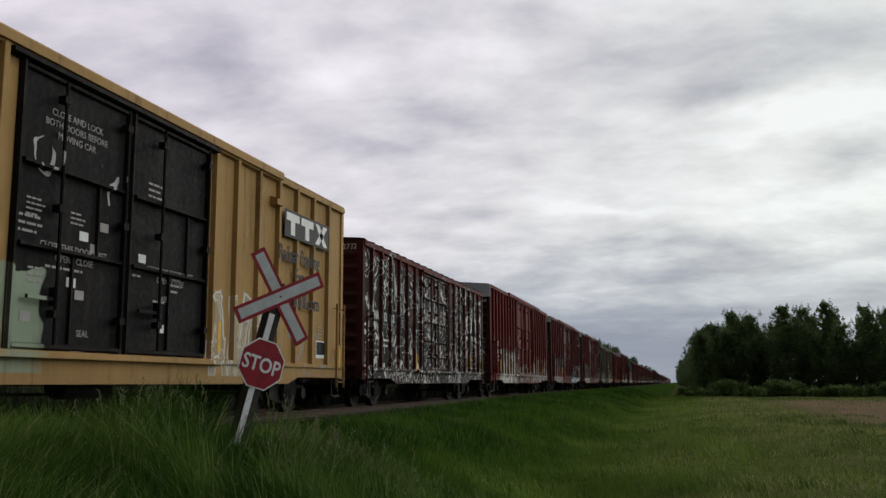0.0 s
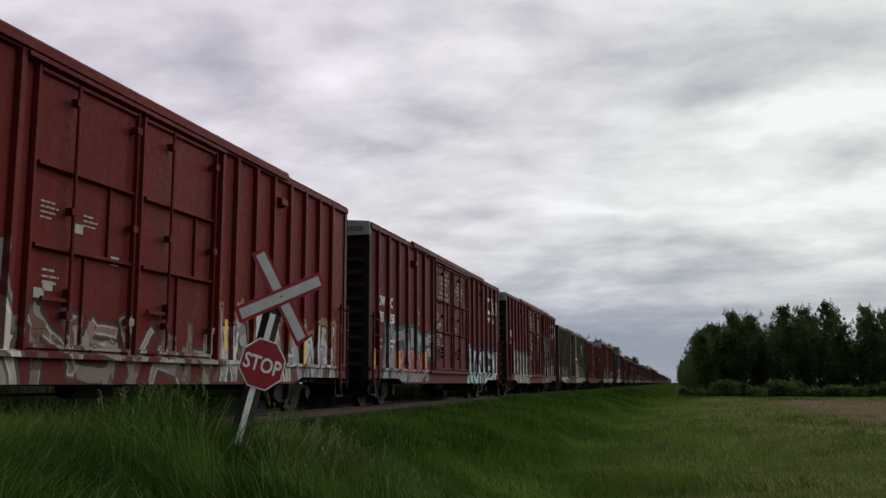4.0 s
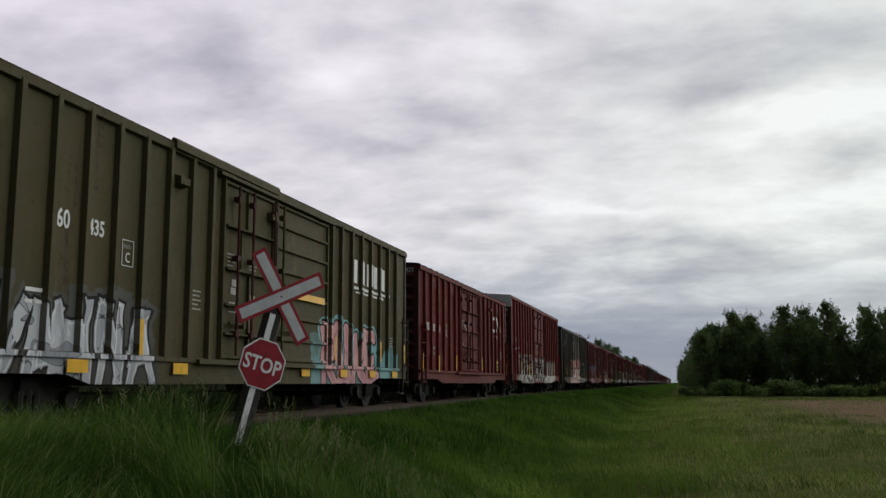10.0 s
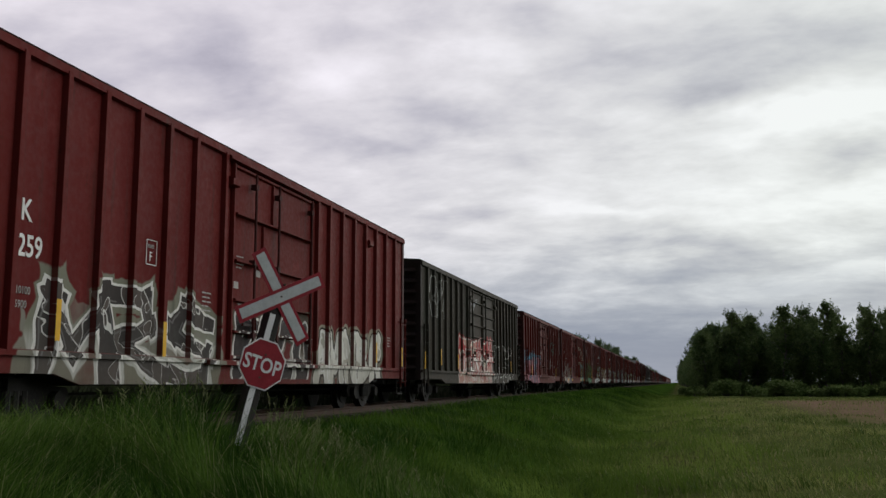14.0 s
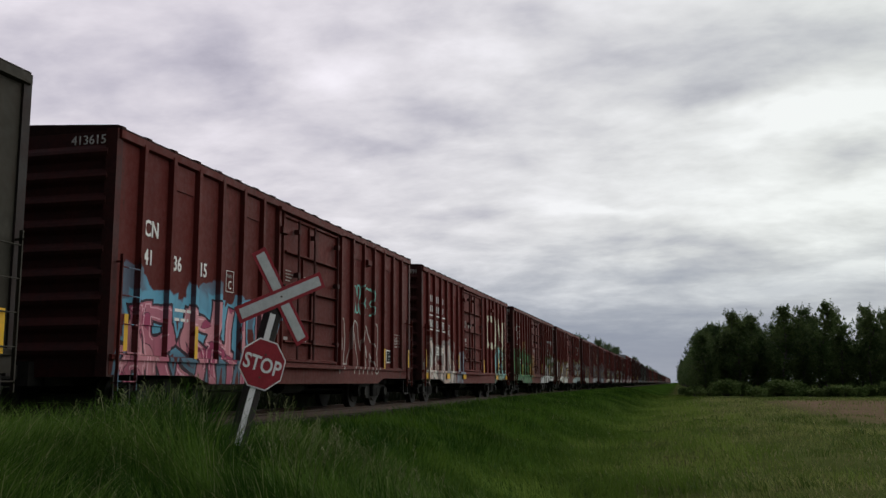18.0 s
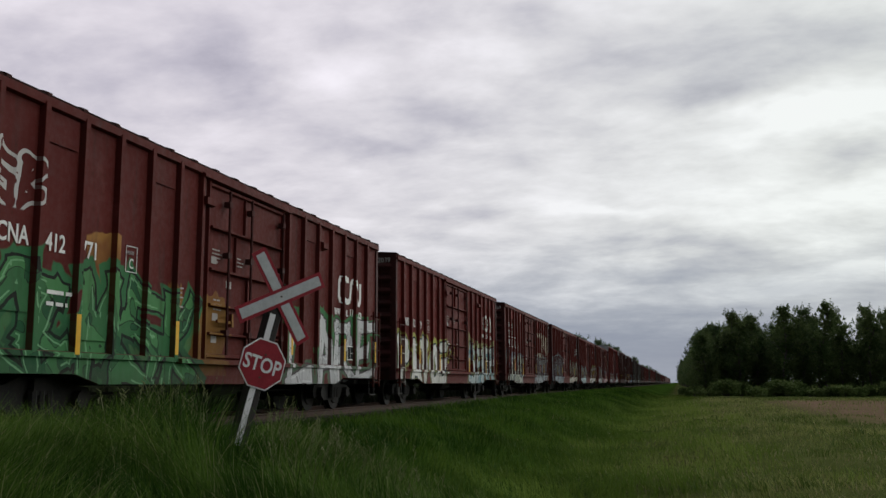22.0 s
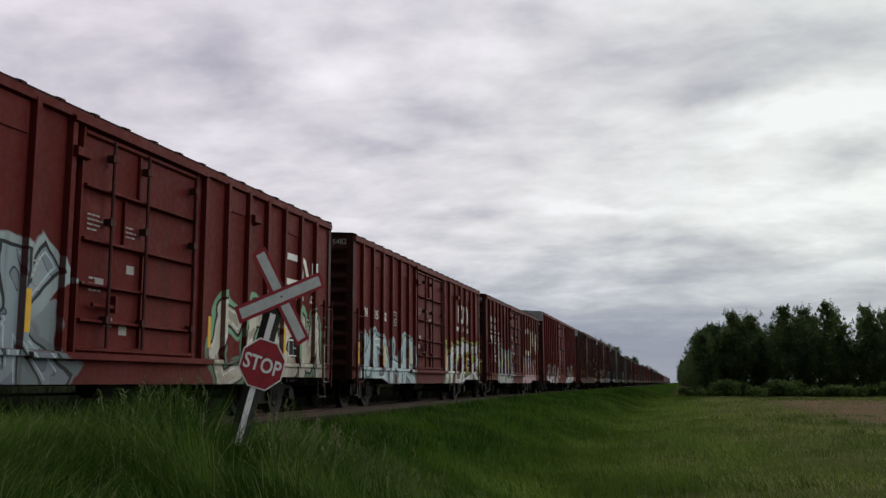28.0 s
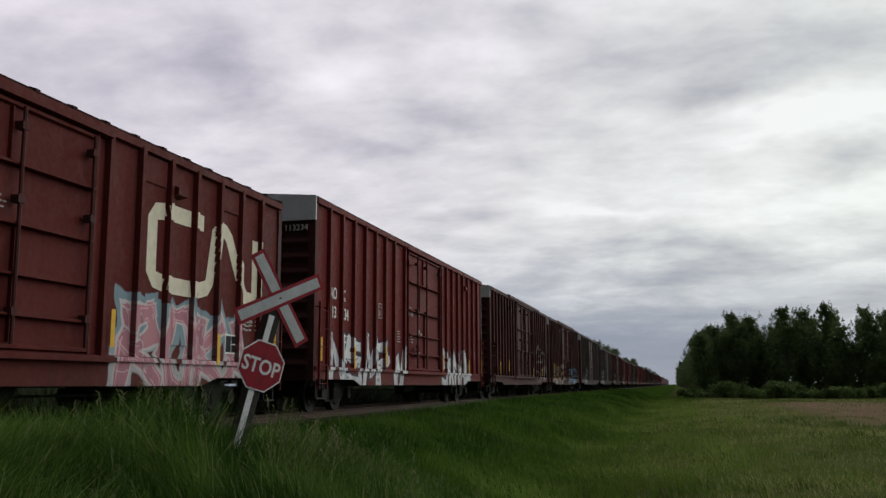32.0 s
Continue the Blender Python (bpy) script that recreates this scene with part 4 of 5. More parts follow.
def hicube(lines, end="", mono=None, warn=()):
    def dress(car, k):
        common_print(car, k)
        for text, y, z, size in lines:
            word(car, text, y, z, size)
        plate_box(car, 4.75, 2.5, "F")
        if mono is not None:
            monogram(car, k, 16.18, 3.72 + mono, 1.54, 0.56, 0.145)
            word(car, "WWW.", 16.13, 3.28 + mono, 0.31, WHITE), small_print(car, 17.14, 3.28 + mono, (2,), 0.2), word(car, ".CA", 17.46, 3.28 + mono, 0.31, WHITE)
        if warn:
            notice(car, 7.82, 4.42, 0.155, warn[0])
            notice(car, 10.25, 4.30, 0.125, warn[1])
            small_print(car, 7.2, 2.6, (5, 6, 4, 6), 0.07, 1.549)
            small_print(car, 8.0, 2.45, (4, 5, 6), 0.07, 1.549)
            small_print(car, 9.9, 2.6, (5, 4, 6, 5), 0.07, 1.549)
        if end:
            end_number(car, end, k["top"] - (0.55 if mono is None else 0.0), WHITE if mono is None else BLACK)
    return dress


def pooled(car, k):
    common_print(car, k)
    notice(car, 7.78, 4.22, 0.135, LOCK)
    for y, z, rows in ((9.95, 3.75, (8, 6, 7)), (7.0, 2.75, (8, 9, 7)), (9.6, 2.35, (5, 4)), (10.6, 2.3, (7, 8, 6)), (7.6, 2.15, (14,)), (8.2, 1.05, (5, 4)), (10.2, 1.9, (6,))):
        small_print(car, y, z, rows, 0.07, 1.549)
    for y, z, text in ((7.85, 2.42, "CLOSE THIS DOOR FIRST"), (7.85, 2.27, "OPEN   CLOSE"), (10.35, 2.39, "OPEN THIS DOOR FIRST"), (10.35, 2.24, "OPEN   CLOSE"), (10.2, 1.95, "ASD"), (8.1, 1.29, "SEAL")):
        notice(car, y, z, 0.13, (text,))
    part("data_plate", Shape().box(1.519, 1.523, 17.12, 17.78, 1.22, 1.62).mesh("data_plate"), WHITE, car, "black and white data plate")
    part("data_plate_face", Shape().box(1.524, 1.527, 17.15, 17.75, 1.30, 1.59).mesh("data_plate_face"), BLACK, car)
    tag = cached("placard", lambda: Shape().box(1.547, 1.551, 0, 0.2, 0, 0.13).mesh("placard"))
    for y, z in ((8.28, 2.62), (9.75, 2.5), (8.05, 1.95), (10.35, 1.45)):
        part("placard", tag, WHITE, car, m=pose(0, y, z))
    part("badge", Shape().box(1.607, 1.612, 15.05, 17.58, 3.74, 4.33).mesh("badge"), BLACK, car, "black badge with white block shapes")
    quads = []
    for y in (0.08, 0.88):
        quads += [rect(y, y + 0.70, 0.36, 0.53), rect(y + 0.23, y + 0.46, 0.06, 0.36)]
    lo, hi = Vector((1.70, 0.06)), Vector((2.44, 0.53))
    for p0, p1 in ((lo, hi), (Vector((lo.x, hi.y)), Vector((hi.x, lo.y)))):
        quads.append((p0, p0 + Vector((0.24, 0)), p1, p1 - Vector((0.24, 0))))
    part("badge_shape", painted(quads, 15.05, 3.74, (), "badge_shape"), WHITE, car)
    for text, y, z in (("Railcar Pooling", 14.78, 3.22), ("Experts", 15.62, 2.78), (".com", 16.30, 2.27)):
        word(car, text, y, z, 0.47, BLACK, 1.609)
    for i in range(3):
        part("lettering", cached("slogan_bar", lambda: Shape().box(0, 0.16, 0, 0.33, 0, 0.004).mesh("lettering")), BLACK, car, m=on_side(15.6 + 0.24 * i, 2.27, 1.609))


def olive(car, k):
    common_print(car, k)
    word(car, "60", 2.32, 2.75, 0.36), word(car, "435", 3.02, 2.75, 0.32)
    plate_box(car, 3.86, 2.4, "C")
    quads = [rect(i * 0.58, i * 0.58 + 0.40, 0.12, 0.72) for i in range(5)] + [rect(0, 2.9, -0.04, 0.03), rect(0.3, 2.6, -0.14, -0.09)]
    part("monogram", painted(quads, 14.0, 3.1, k["posts"], "monogram"), WHITE, car, "white block shapes over two lines")
    s = Shape().box(1.602, 1.606, 9.5, 11.9, 2.45, 2.6)
    part("stripe", s.mesh("stripe"), YELLOW, car)


CARS = [
    ("sixty_double", (0.47, 0.285, 0.110), [(6.4, 7.6, 0.8, 2.3, "haze", (0.30, 0.36, 0.26), (0.34, 0.40, 0.30), K_), (11.95, 14.4, 0.8, 2.3, "fat AWM", (0.42, 0.34, 0.22), (0.36, 0.30, 0.22), (0.62, 0.60, 0.55), None), (7.2, 9.1, 3.25, 3.75, "lines", W_, W_, W_), (14.9, 18.2, 0.8, 2.0, "lines", G_, G_, G_)], dict(door_color=(0.010, 0.0085, 0.0085), fade=0.05, rust=0.15, dress=pooled), "tan yellow high-cube boxcar with black double doors and graffiti"),
    ("fifty", OXIDE, [(0.1, 15.6, 0.55, 4.25, "swirl", (0.026, 0.022, 0.022), (0.11, 0.075, 0.07), (0.66, 0.64, 0.62))], dict(dress=newsprint("CNA", "412", "732", end="CNA 412732", band=True)), "oxide red boxcar covered in black and white swirling graffiti"),
    ("sixty_short_bay", BRIGHT_RED, [(2.0, 7.0, 0.62, 1.5, "haze", (0.46, 0.42, 0.34), (0.30, 0.27, 0.25), K_), (2.7, 7.0, 0.65, 2.15, "fat WLMNA", (0.66, 0.64, 0.60), (0.50, 0.44, 0.34), (0.12, 0.10, 0.10), (0.24, 0.22, 0.22)), (7.2, 11.9, 0.65, 1.6, "fat NSVAH", (0.30, 0.26, 0.23), (0.20, 0.10, 0.08), (0.06, 0.05, 0.05), None), (12.1, 18.0, 0.7, 2.0, "fat WVMAWM", (0.50, 0.48, 0.47), (0.24, 0.22, 0.23), (0.05, 0.04, 0.04), (0.30, 0.16, 0.09))], dict(white_end=0.55, dress=hicube((("TO", 0.84, 2.34, 0.36), ("BX", 1.69, 2.34, 0.36), ("88", 0.84, 1.99, 0.36), ("96", 1.67, 1.99, 0.36), ("68", 2.50, 1.99, 0.36)), "TOBX 889668")), "bright red high-cube boxcar with white graffiti along its foot"),
    ("sixty_double", OXIDE, [(1.3, 6.85, 0.7, 2.35, "fat NEWLF", (0.30, 0.31, 0.33), (0.20, 0.20, 0.22), (0.05, 0.045, 0.045), (0.035, 0.13, 0.115)), (2.2, 6.2, 0.9, 1.7, "round IVIOIVI", (0.50, 0.17, 0.16), (0.42, 0.12, 0.12), (0.07, 0.03, 0.03), None), (12.0, 17.7, 0.6, 2.12, "fat NKATLEM", (0.64, 0.74, 0.68), (0.36, 0.52, 0.54), (0.018, 0.03, 0.05), (0.05, 0.07, 0.19))], dict(black_end=True, white_end=0.34, dress=hicube((("DW", 0.86, 2.81, 0.40), ("C", 1.95, 2.81, 0.40), ("793", 0.84, 2.36, 0.40), ("250", 1.88, 2.36, 0.40)), "DWC 793250", 0.0, (LOCK + LOCK_FR[:3], LOCK_FR))), "oxide red high-cube boxcar with silver and pale blue graffiti"),
    ("sixty_double", OXIDE, [(2.0, 7.1, 0.6, 1.6, "haze", (0.50, 0.44, 0.32), (0.30, 0.31, 0.28), K_), (2.2, 7.1, 0.7, 2.3, "round PRAMD", (0.44, 0.43, 0.38), (0.24, 0.25, 0.23), (0.09, 0.09, 0.08), (0.15, 0.16, 0.13)), (11.8, 17.6, 0.65, 2.55, "bubble", (0.56, 0.54, 0.52), (0.16, 0.045, 0.03), (0.02, 0.02, 0.025), (0.14, 0.28, 0.18)), (12.9, 15.9, 2.45, 3.45, "throw PICNO", (0.050, 0.042, 0.042), (0.050, 0.042, 0.042), (0.66, 0.66, 0.64), None)], dict(black_end=True, white_end=0.34, dress=hicube((("DWC", 0.78, 2.95, 0.42), ("794", 0.75, 2.40, 0.42), ("223", 1.75, 2.40, 0.42)), "DWC 794223", 0.22, (INNER, LOCK + LOCK_FR))), "oxide red high-cube boxcar with purple and green bubble graffiti"),
    ("sixty_low", (0.088, 0.080, 0.038), [(0.2, 4.85, 0.6, 1.85, "fat AVMWNA", (0.54, 0.55, 0.58), (0.30, 0.31, 0.34), (0.02, 0.02, 0.02), (0.10, 0.10, 0.09)), (11.2, 18.0, 0.6, 1.6, "haze", (0.24, 0.45, 0.46), (0.16, 0.36, 0.38), K_), (11.8, 16.2, 0.6, 2.05, "round RUKE", (0.66, 0.36, 0.35), (0.52, 0.22, 0.25), (0.03, 0.02, 0.02), (0.22, 0.44, 0.46))], dict(black_end=True, sill_tape=(2.6, 5.3, 10.6, 13.0, 15.2, 17.2), fade=0.12, rust=0.5, dress=olive), "olive green boxcar with pink and white graffiti"),
    ("fifty", BOXCAR_RED, [], dict(loads=("200800", "62200"), dress=newsprint("CNIS", "413", "421", end="413421", logo=(12.36, 2.92))), "clean boxcar red newsprint car with a white monogram"),
    ("sixty_single", BRIGHT_RED, [(1.9, 7.2, 0.6, 1.6, "haze", (0.20, 0.20, 0.15), (0.24, 0.24, 0.20), K_), (2.2, 7.0, 0.6, 2.1, "fat MRS", (0.05, 0.045, 0.042), (0.10, 0.085, 0.075), (0.72, 0.70, 0.66), (0.20, 0.20, 0.15)), (7.7, 11.4, 0.75, 2.05, "throw BOCO", (0.045, 0.04, 0.04), (0.06, 0.05, 0.05), (0.66, 0.64, 0.60), (0.10, 0.08, 0.06)), (11.7, 16.6, 0.6, 2.0, "round AMNBR", (0.66, 0.64, 0.58), (0.40, 0.38, 0.32), (0.04, 0.035, 0.03), (0.28, 0.26, 0.20))], dict(white_end=0.55, loads=("210100", "75900"), dress=hicube((("AO", 1.0, 2.72, 0.40), ("K", 1.87, 2.72, 0.40), ("113", 0.97, 2.26, 0.40), ("259", 1.84, 2.26, 0.40)), "AOK 113259")), "bright red high-cube boxcar with black and white graffiti"),
    ("sixty_plug", (0.046, 0.044, 0.034), [(5.2, 11.7, 0.55, 2.45, "round GETHEN", (0.40, 0.055, 0.055), (0.62, 0.54, 0.44), (0.72, 0.68, 0.62), (0.26, 0.03, 0.035)), (5.9, 12.0, 0.7, 1.8, "fat TEXNT", (0.72, 0.69, 0.64), (0.60, 0.30, 0.26), (0.30, 0.03, 0.035), None), (12.0, 17.0, 0.6, 2.35, "throw MUSK", None, W_, (0.62, 0.61, 0.58), None), (1.2, 3.4, 2.9, 4.3, "throw OM", None, W_, (0.36, 0.36, 0.34), None), (7.4, 9.2, 3.5, 4.1, "lines", G_, G_, G_)], dict(black_end=True, fade=0.08, rust=0.2), "dark olive grey plug-door boxcar with red and white graffiti"),
    ("fifty", OXIDE, [(0.3, 5.0, 1.7, 2.2, "haze", (0.12, 0.33, 0.47), (0.14, 0.37, 0.52), K_), (0.1, 5.7, 0.55, 2.05, "fat ARSHIK", (0.56, 0.24, 0.27), (0.34, 0.055, 0.12), (0.045, 0.025, 0.035), (0.13, 0.35, 0.49)), (10.5, 11.9, 2.45, 3.15, "throw NOB", None, W_, (0.16, 0.46, 0.40), None), (9.5, 12.6, 0.9, 2.3, "throw UVN", None, W_, (0.38, 0.35, 0.33), None)], dict(rust=0.7, dress=newsprint("CN", "41 36", "15", end="413615", logo=None)), "rust-streaked boxcar with pink and blue graffiti"),
    ("fifty", BOXCAR_RED, [(0.4, 4.7, 0.6, 1.45, "haze", (0.30, 0.27, 0.25), (0.44, 0.30, 0.26), K_), (0.4, 4.6, 0.58, 2.05, "fat AKTLV", (0.66, 0.63, 0.57), (0.56, 0.34, 0.28), (0.16, 0.15, 0.15), (0.30, 0.26, 0.25)), (4.9, 5.9, 0.6, 1.8, "haze", (0.22, 0.27, 0.33), (0.26, 0.30, 0.36), K_), (12.2, 14.9, 0.65, 2.25, "fat AB", (0.26, 0.52, 0.54), (0.16, 0.19, 0.10), (0.02, 0.02, 0.02), (0.22, 0.25, 0.14))], dict(sill_tape=(0.3, 3.1, 5.7, 12.3, 14.7), dress=newsprint("CNIS", "413", "491", True, "CNIS 413491")), "boxcar red newsprint car with cream monogram and graffiti"),
    ("fifty", OXIDE, [(0.78, 1.48, 2.86, 3.6, "throw SB", None, W_, (0.50, 0.48, 0.46), None), (2.6, 3.5, 1.8, 2.75, "haze", (0.30, 0.14, 0.03), (0.40, 0.20, 0.05), K_), (4.8, 6.8, 0.8, 2.2, "haze", (0.16, 0.08, 0.02), (0.28, 0.14, 0.03), K_), (0.3, 5.7, 0.6, 1.6, "haze", (0.035, 0.14, 0.06), (0.06, 0.20, 0.08), K_), (0.3, 5.8, 0.6, 2.3, "fat KBMSK", (0.075, 0.23, 0.085), (0.026, 0.10, 0.045), (0.014, 0.02, 0.016), (0.04, 0.16, 0.065)), (9.6, 15.2, 0.62, 2.3, "fat LARE", (0.62, 0.62, 0.62), (0.52, 0.52, 0.53), (0.09, 0.08, 0.08), (0.055, 0.20, 0.075))], dict(dress=newsprint("CNA", "412", "771", end="CNA 412771")), "oxide red newsprint car with green and silver graffiti"),
    ("fifty", BOXCAR_RED, [(0.4, 6.2, 0.6, 2.15, "round PATOE", (0.78, 0.77, 0.74), (0.62, 0.61, 0.55), (0.035, 0.06, 0.07), (0.40, 0.41, 0.10)), (6.2, 8.9, 1.1, 1.9, "lines", (0.45, 0.42, 0.06), W_, W_), (9.8, 14.9, 0.65, 2.25, "fat SEKR", (0.62, 0.64, 0.62), (0.10, 0.26, 0.30), (0.02, 0.025, 0.03), (0.34, 0.36, 0.16))], dict(dress=newsprint("CNIS", "412", "039", end="CNIS 412039", logo=(12.75, 2.85))), "boxcar red newsprint car with white block graffiti"),
    ("fifty", OXIDE, [(0.7, 5.2, 0.6, 1.4, "haze", (0.16, 0.17, 0.15), (0.24, 0.28, 0.32), K_), (0.7, 5.2, 0.58, 2.05, "fat SVWRS", (0.46, 0.50, 0.42), (0.26, 0.27, 0.22), (0.045, 0.045, 0.04), (0.26, 0.31, 0.37)), (9.5, 14.5, 0.65, 2.15, "fat RNSAM", (0.38, 0.42, 0.44), (0.20, 0.22, 0.24), (0.05, 0.05, 0.05), (0.26, 0.30, 0.30))], dict(dress=newsprint("CNIS", "413", "324", True, "CNIS 413324", True)), "oxide red newsprint car with pale green graffiti"),
    ("fifty", BOXCAR_RED, [(0.0, 5.6, 0.6, 1.8, "haze", (0.18, 0.24, 0.26), (0.26, 0.31, 0.33), K_), (0.0, 5.7, 0.6, 2.5, "fat RWMAK", (0.30, 0.36, 0.39), (0.18, 0.20, 0.24), (0.035, 0.04, 0.045), (0.34, 0.40, 0.41)), (9.8, 15.1, 0.62, 2.25, "round COBM", (0.60, 0.56, 0.48), (0.36, 0.32, 0.26), (0.03, 0.03, 0.028), (0.20, 0.38, 0.24))], dict(dress=newsprint("CNA", "412", "398", end="398", logo=(12.95, 2.75))), "boxcar red newsprint car with blue grey and cream graffiti"),
    ("fifty", BOXCAR_RED, [(0.6, 5.65, 0.6, 1.95, "round MDHR", (0.50, 0.62, 0.63), (0.40, 0.50, 0.54), (0.10, 0.12, 0.14), (0.36, 0.47, 0.49)), (9.6, 15.3, 0.6, 2.15, "fat WOER", (0.72, 0.71, 0.72), (0.50, 0.49, 0.51), (0.03, 0.03, 0.03), (0.40, 0.48, 0.12))], dict(dress=newsprint("CN", "415", "482", end="CN 415482", logo=(11.8, 2.91))), "boxcar red newsprint car with pale cyan graffiti"),
    ("fifty", OXIDE, [(2.5, 6.6, 0.6, 1.6, "haze", (0.34, 0.38, 0.28), (0.34, 0.30, 0.38), K_), (2.5, 6.6, 0.6, 2.12, "fat AZMEL", (0.46, 0.51, 0.35), (0.40, 0.34, 0.46), (0.12, 0.13, 0.13), (0.32, 0.41, 0.44)), (9.9, 14.2, 0.6, 1.95, "fat ROKA", (0.50, 0.24, 0.27), (0.40, 0.18, 0.22), (0.56, 0.50, 0.50), (0.22, 0.31, 0.35))], dict(dress=newsprint("CNIS", "413", "330", True, "CNIS 413330")), "oxide red newsprint car with pastel graffiti"),
    ("sixty_single", BRIGHT_RED, [(0.9, 7.2, 0.6, 1.98, "fat NSMPW", (0.74, 0.74, 0.74), (0.50, 0.51, 0.54), (0.035, 0.04, 0.07), None), (11.9, 16.5, 0.6, 1.95, "fat SWNAM", (0.74, 0.74, 0.74), (0.50, 0.51, 0.54), (0.035, 0.04, 0.07), None)], dict(white_end=0.55, dress=hicube((("AO", 1.0, 2.72, 0.40), ("K", 1.87, 2.72, 0.40), ("113", 0.97, 2.26, 0.40), ("234", 1.84, 2.26, 0.40)), "AOK 113234")), "bright red high-cube boxcar with white scrawled graffiti"),
    ("sixty_short_bay", DARK_RED, [(14.0, 17.8, 0.8, 3.0, "throw SKN", None, W_, W_, None)], dict(white_end=0.5), "dark red high-cube boxcar with a white scrawl beside its doors"),
    ("sixty_short_bay", DARK_RED, [(2.0, 8.0, 0.7, 2.1, "fat MSKRE", (0.48, 0.26, 0.09), (0.20, 0.32, 0.42), K_, None), (11.0, 17.0, 0.7, 2.0, "fat BAKES", (0.20, 0.36, 0.48), (0.1, 0.12, 0.2), K_, None)], dict(white_end=0.5), "dark red high-cube boxcar with orange and blue graffiti"),
]
STARTS = [2.73, 23.07, 40.38, 60.97, 81.65, 102.02, 122.26, 139.41, 160.15, 180.88, 197.89, 215.2, 232.56, 250.33, 267.61, 284.84, 301.88, 319.42, 340.12, 359.82]


def build_train():
    for i, (kind, color, patches, extra, label) in enumerate(CARS):
        boxcar(STARTS[i], kind, label, color, patches, seed=i + 1, **extra)
    # the long tail of the train
    rng = random.Random(11)
    y = 380.6
    for i in range(24):
        kind = rng.choice(("fifty", "fifty", "fifty", "sixty_single", "sixty_low"))
        col = rng.choice((OXIDE, BOXCAR_RED, DARK_RED, DARK_RED, (0.04, 0.04, 0.035)))
        patch = [(1.0, 5.5, 0.7, 2.2, "fat " + rng.choice(("SKR", "MAE", "BON")), rng.choice((W_, (0.3, 0.35, 0.36), (0.35, 0.3, 0.2))), G_, K_, None)]
        boxcar(y, kind, "weathered boxcar far back in the train", col, patch, seed=40 + i, near=False, white_end=0.5 if kind == "sixty_single" else 0.0)
        y += KINDS[kind]["length"] + 1.8
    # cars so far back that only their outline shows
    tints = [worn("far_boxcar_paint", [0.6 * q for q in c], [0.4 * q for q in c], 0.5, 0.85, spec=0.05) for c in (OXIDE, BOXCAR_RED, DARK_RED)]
    for i in range(26):
        kind = rng.choice(("fifty", "fifty", "sixty_single"))
        k, tint = KINDS[kind], rng.choice(tints)
        car = thing("boxcar", pose(TRACK_X, y, 0), "weathered boxcar far back in the train", "boxcar", "boxcars of the freight train")
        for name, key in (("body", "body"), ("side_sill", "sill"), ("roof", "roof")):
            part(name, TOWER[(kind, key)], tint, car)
        for at in k["trucks"]:
            bogie = part("truck", TOWER["truck"], DARK_STEEL, car, m=pose(0, at, 0))
            for o in (-0.865, 0.865):
                part("wheelset", TOWER["wheels"], WHEEL_STEEL, bogie, m=pose(0, o, 0.42))
        MOVERS.append((car, y))
        y += k["length"] + 1.8


build_train()


# ---- the leaning crossing sign ----
RED_SIGN = worn("faded_red_sign_sheeting", (0.21, 0.009, 0.018), (0.27, 0.016, 0.027), 5, 0.55, spec=0.2)
SILVER = worn("grey_reflective_sheeting", (0.36, 0.37, 0.38), (0.46, 0.47, 0.48), 6, 0.4)
SIGN_WHITE = worn("white_sign_sheeting", (0.60, 0.59, 0.60), (0.72, 0.71, 0.72), 6, 0.45)
POST_WOOD = worn("weathered_post_wood", (0.018, 0.015, 0.014), (0.050, 0.043, 0.040), 5, 0.9, 0, (1, 1, 0.12))


def octagon(r):
    return [(r / math.cos(math.pi / 8) * math.cos(math.pi / 8 + i * math.pi / 4), r / math.cos(math.pi / 8) * math.sin(math.pi / 8 + i * math.pi / 4)) for i in range(8)]


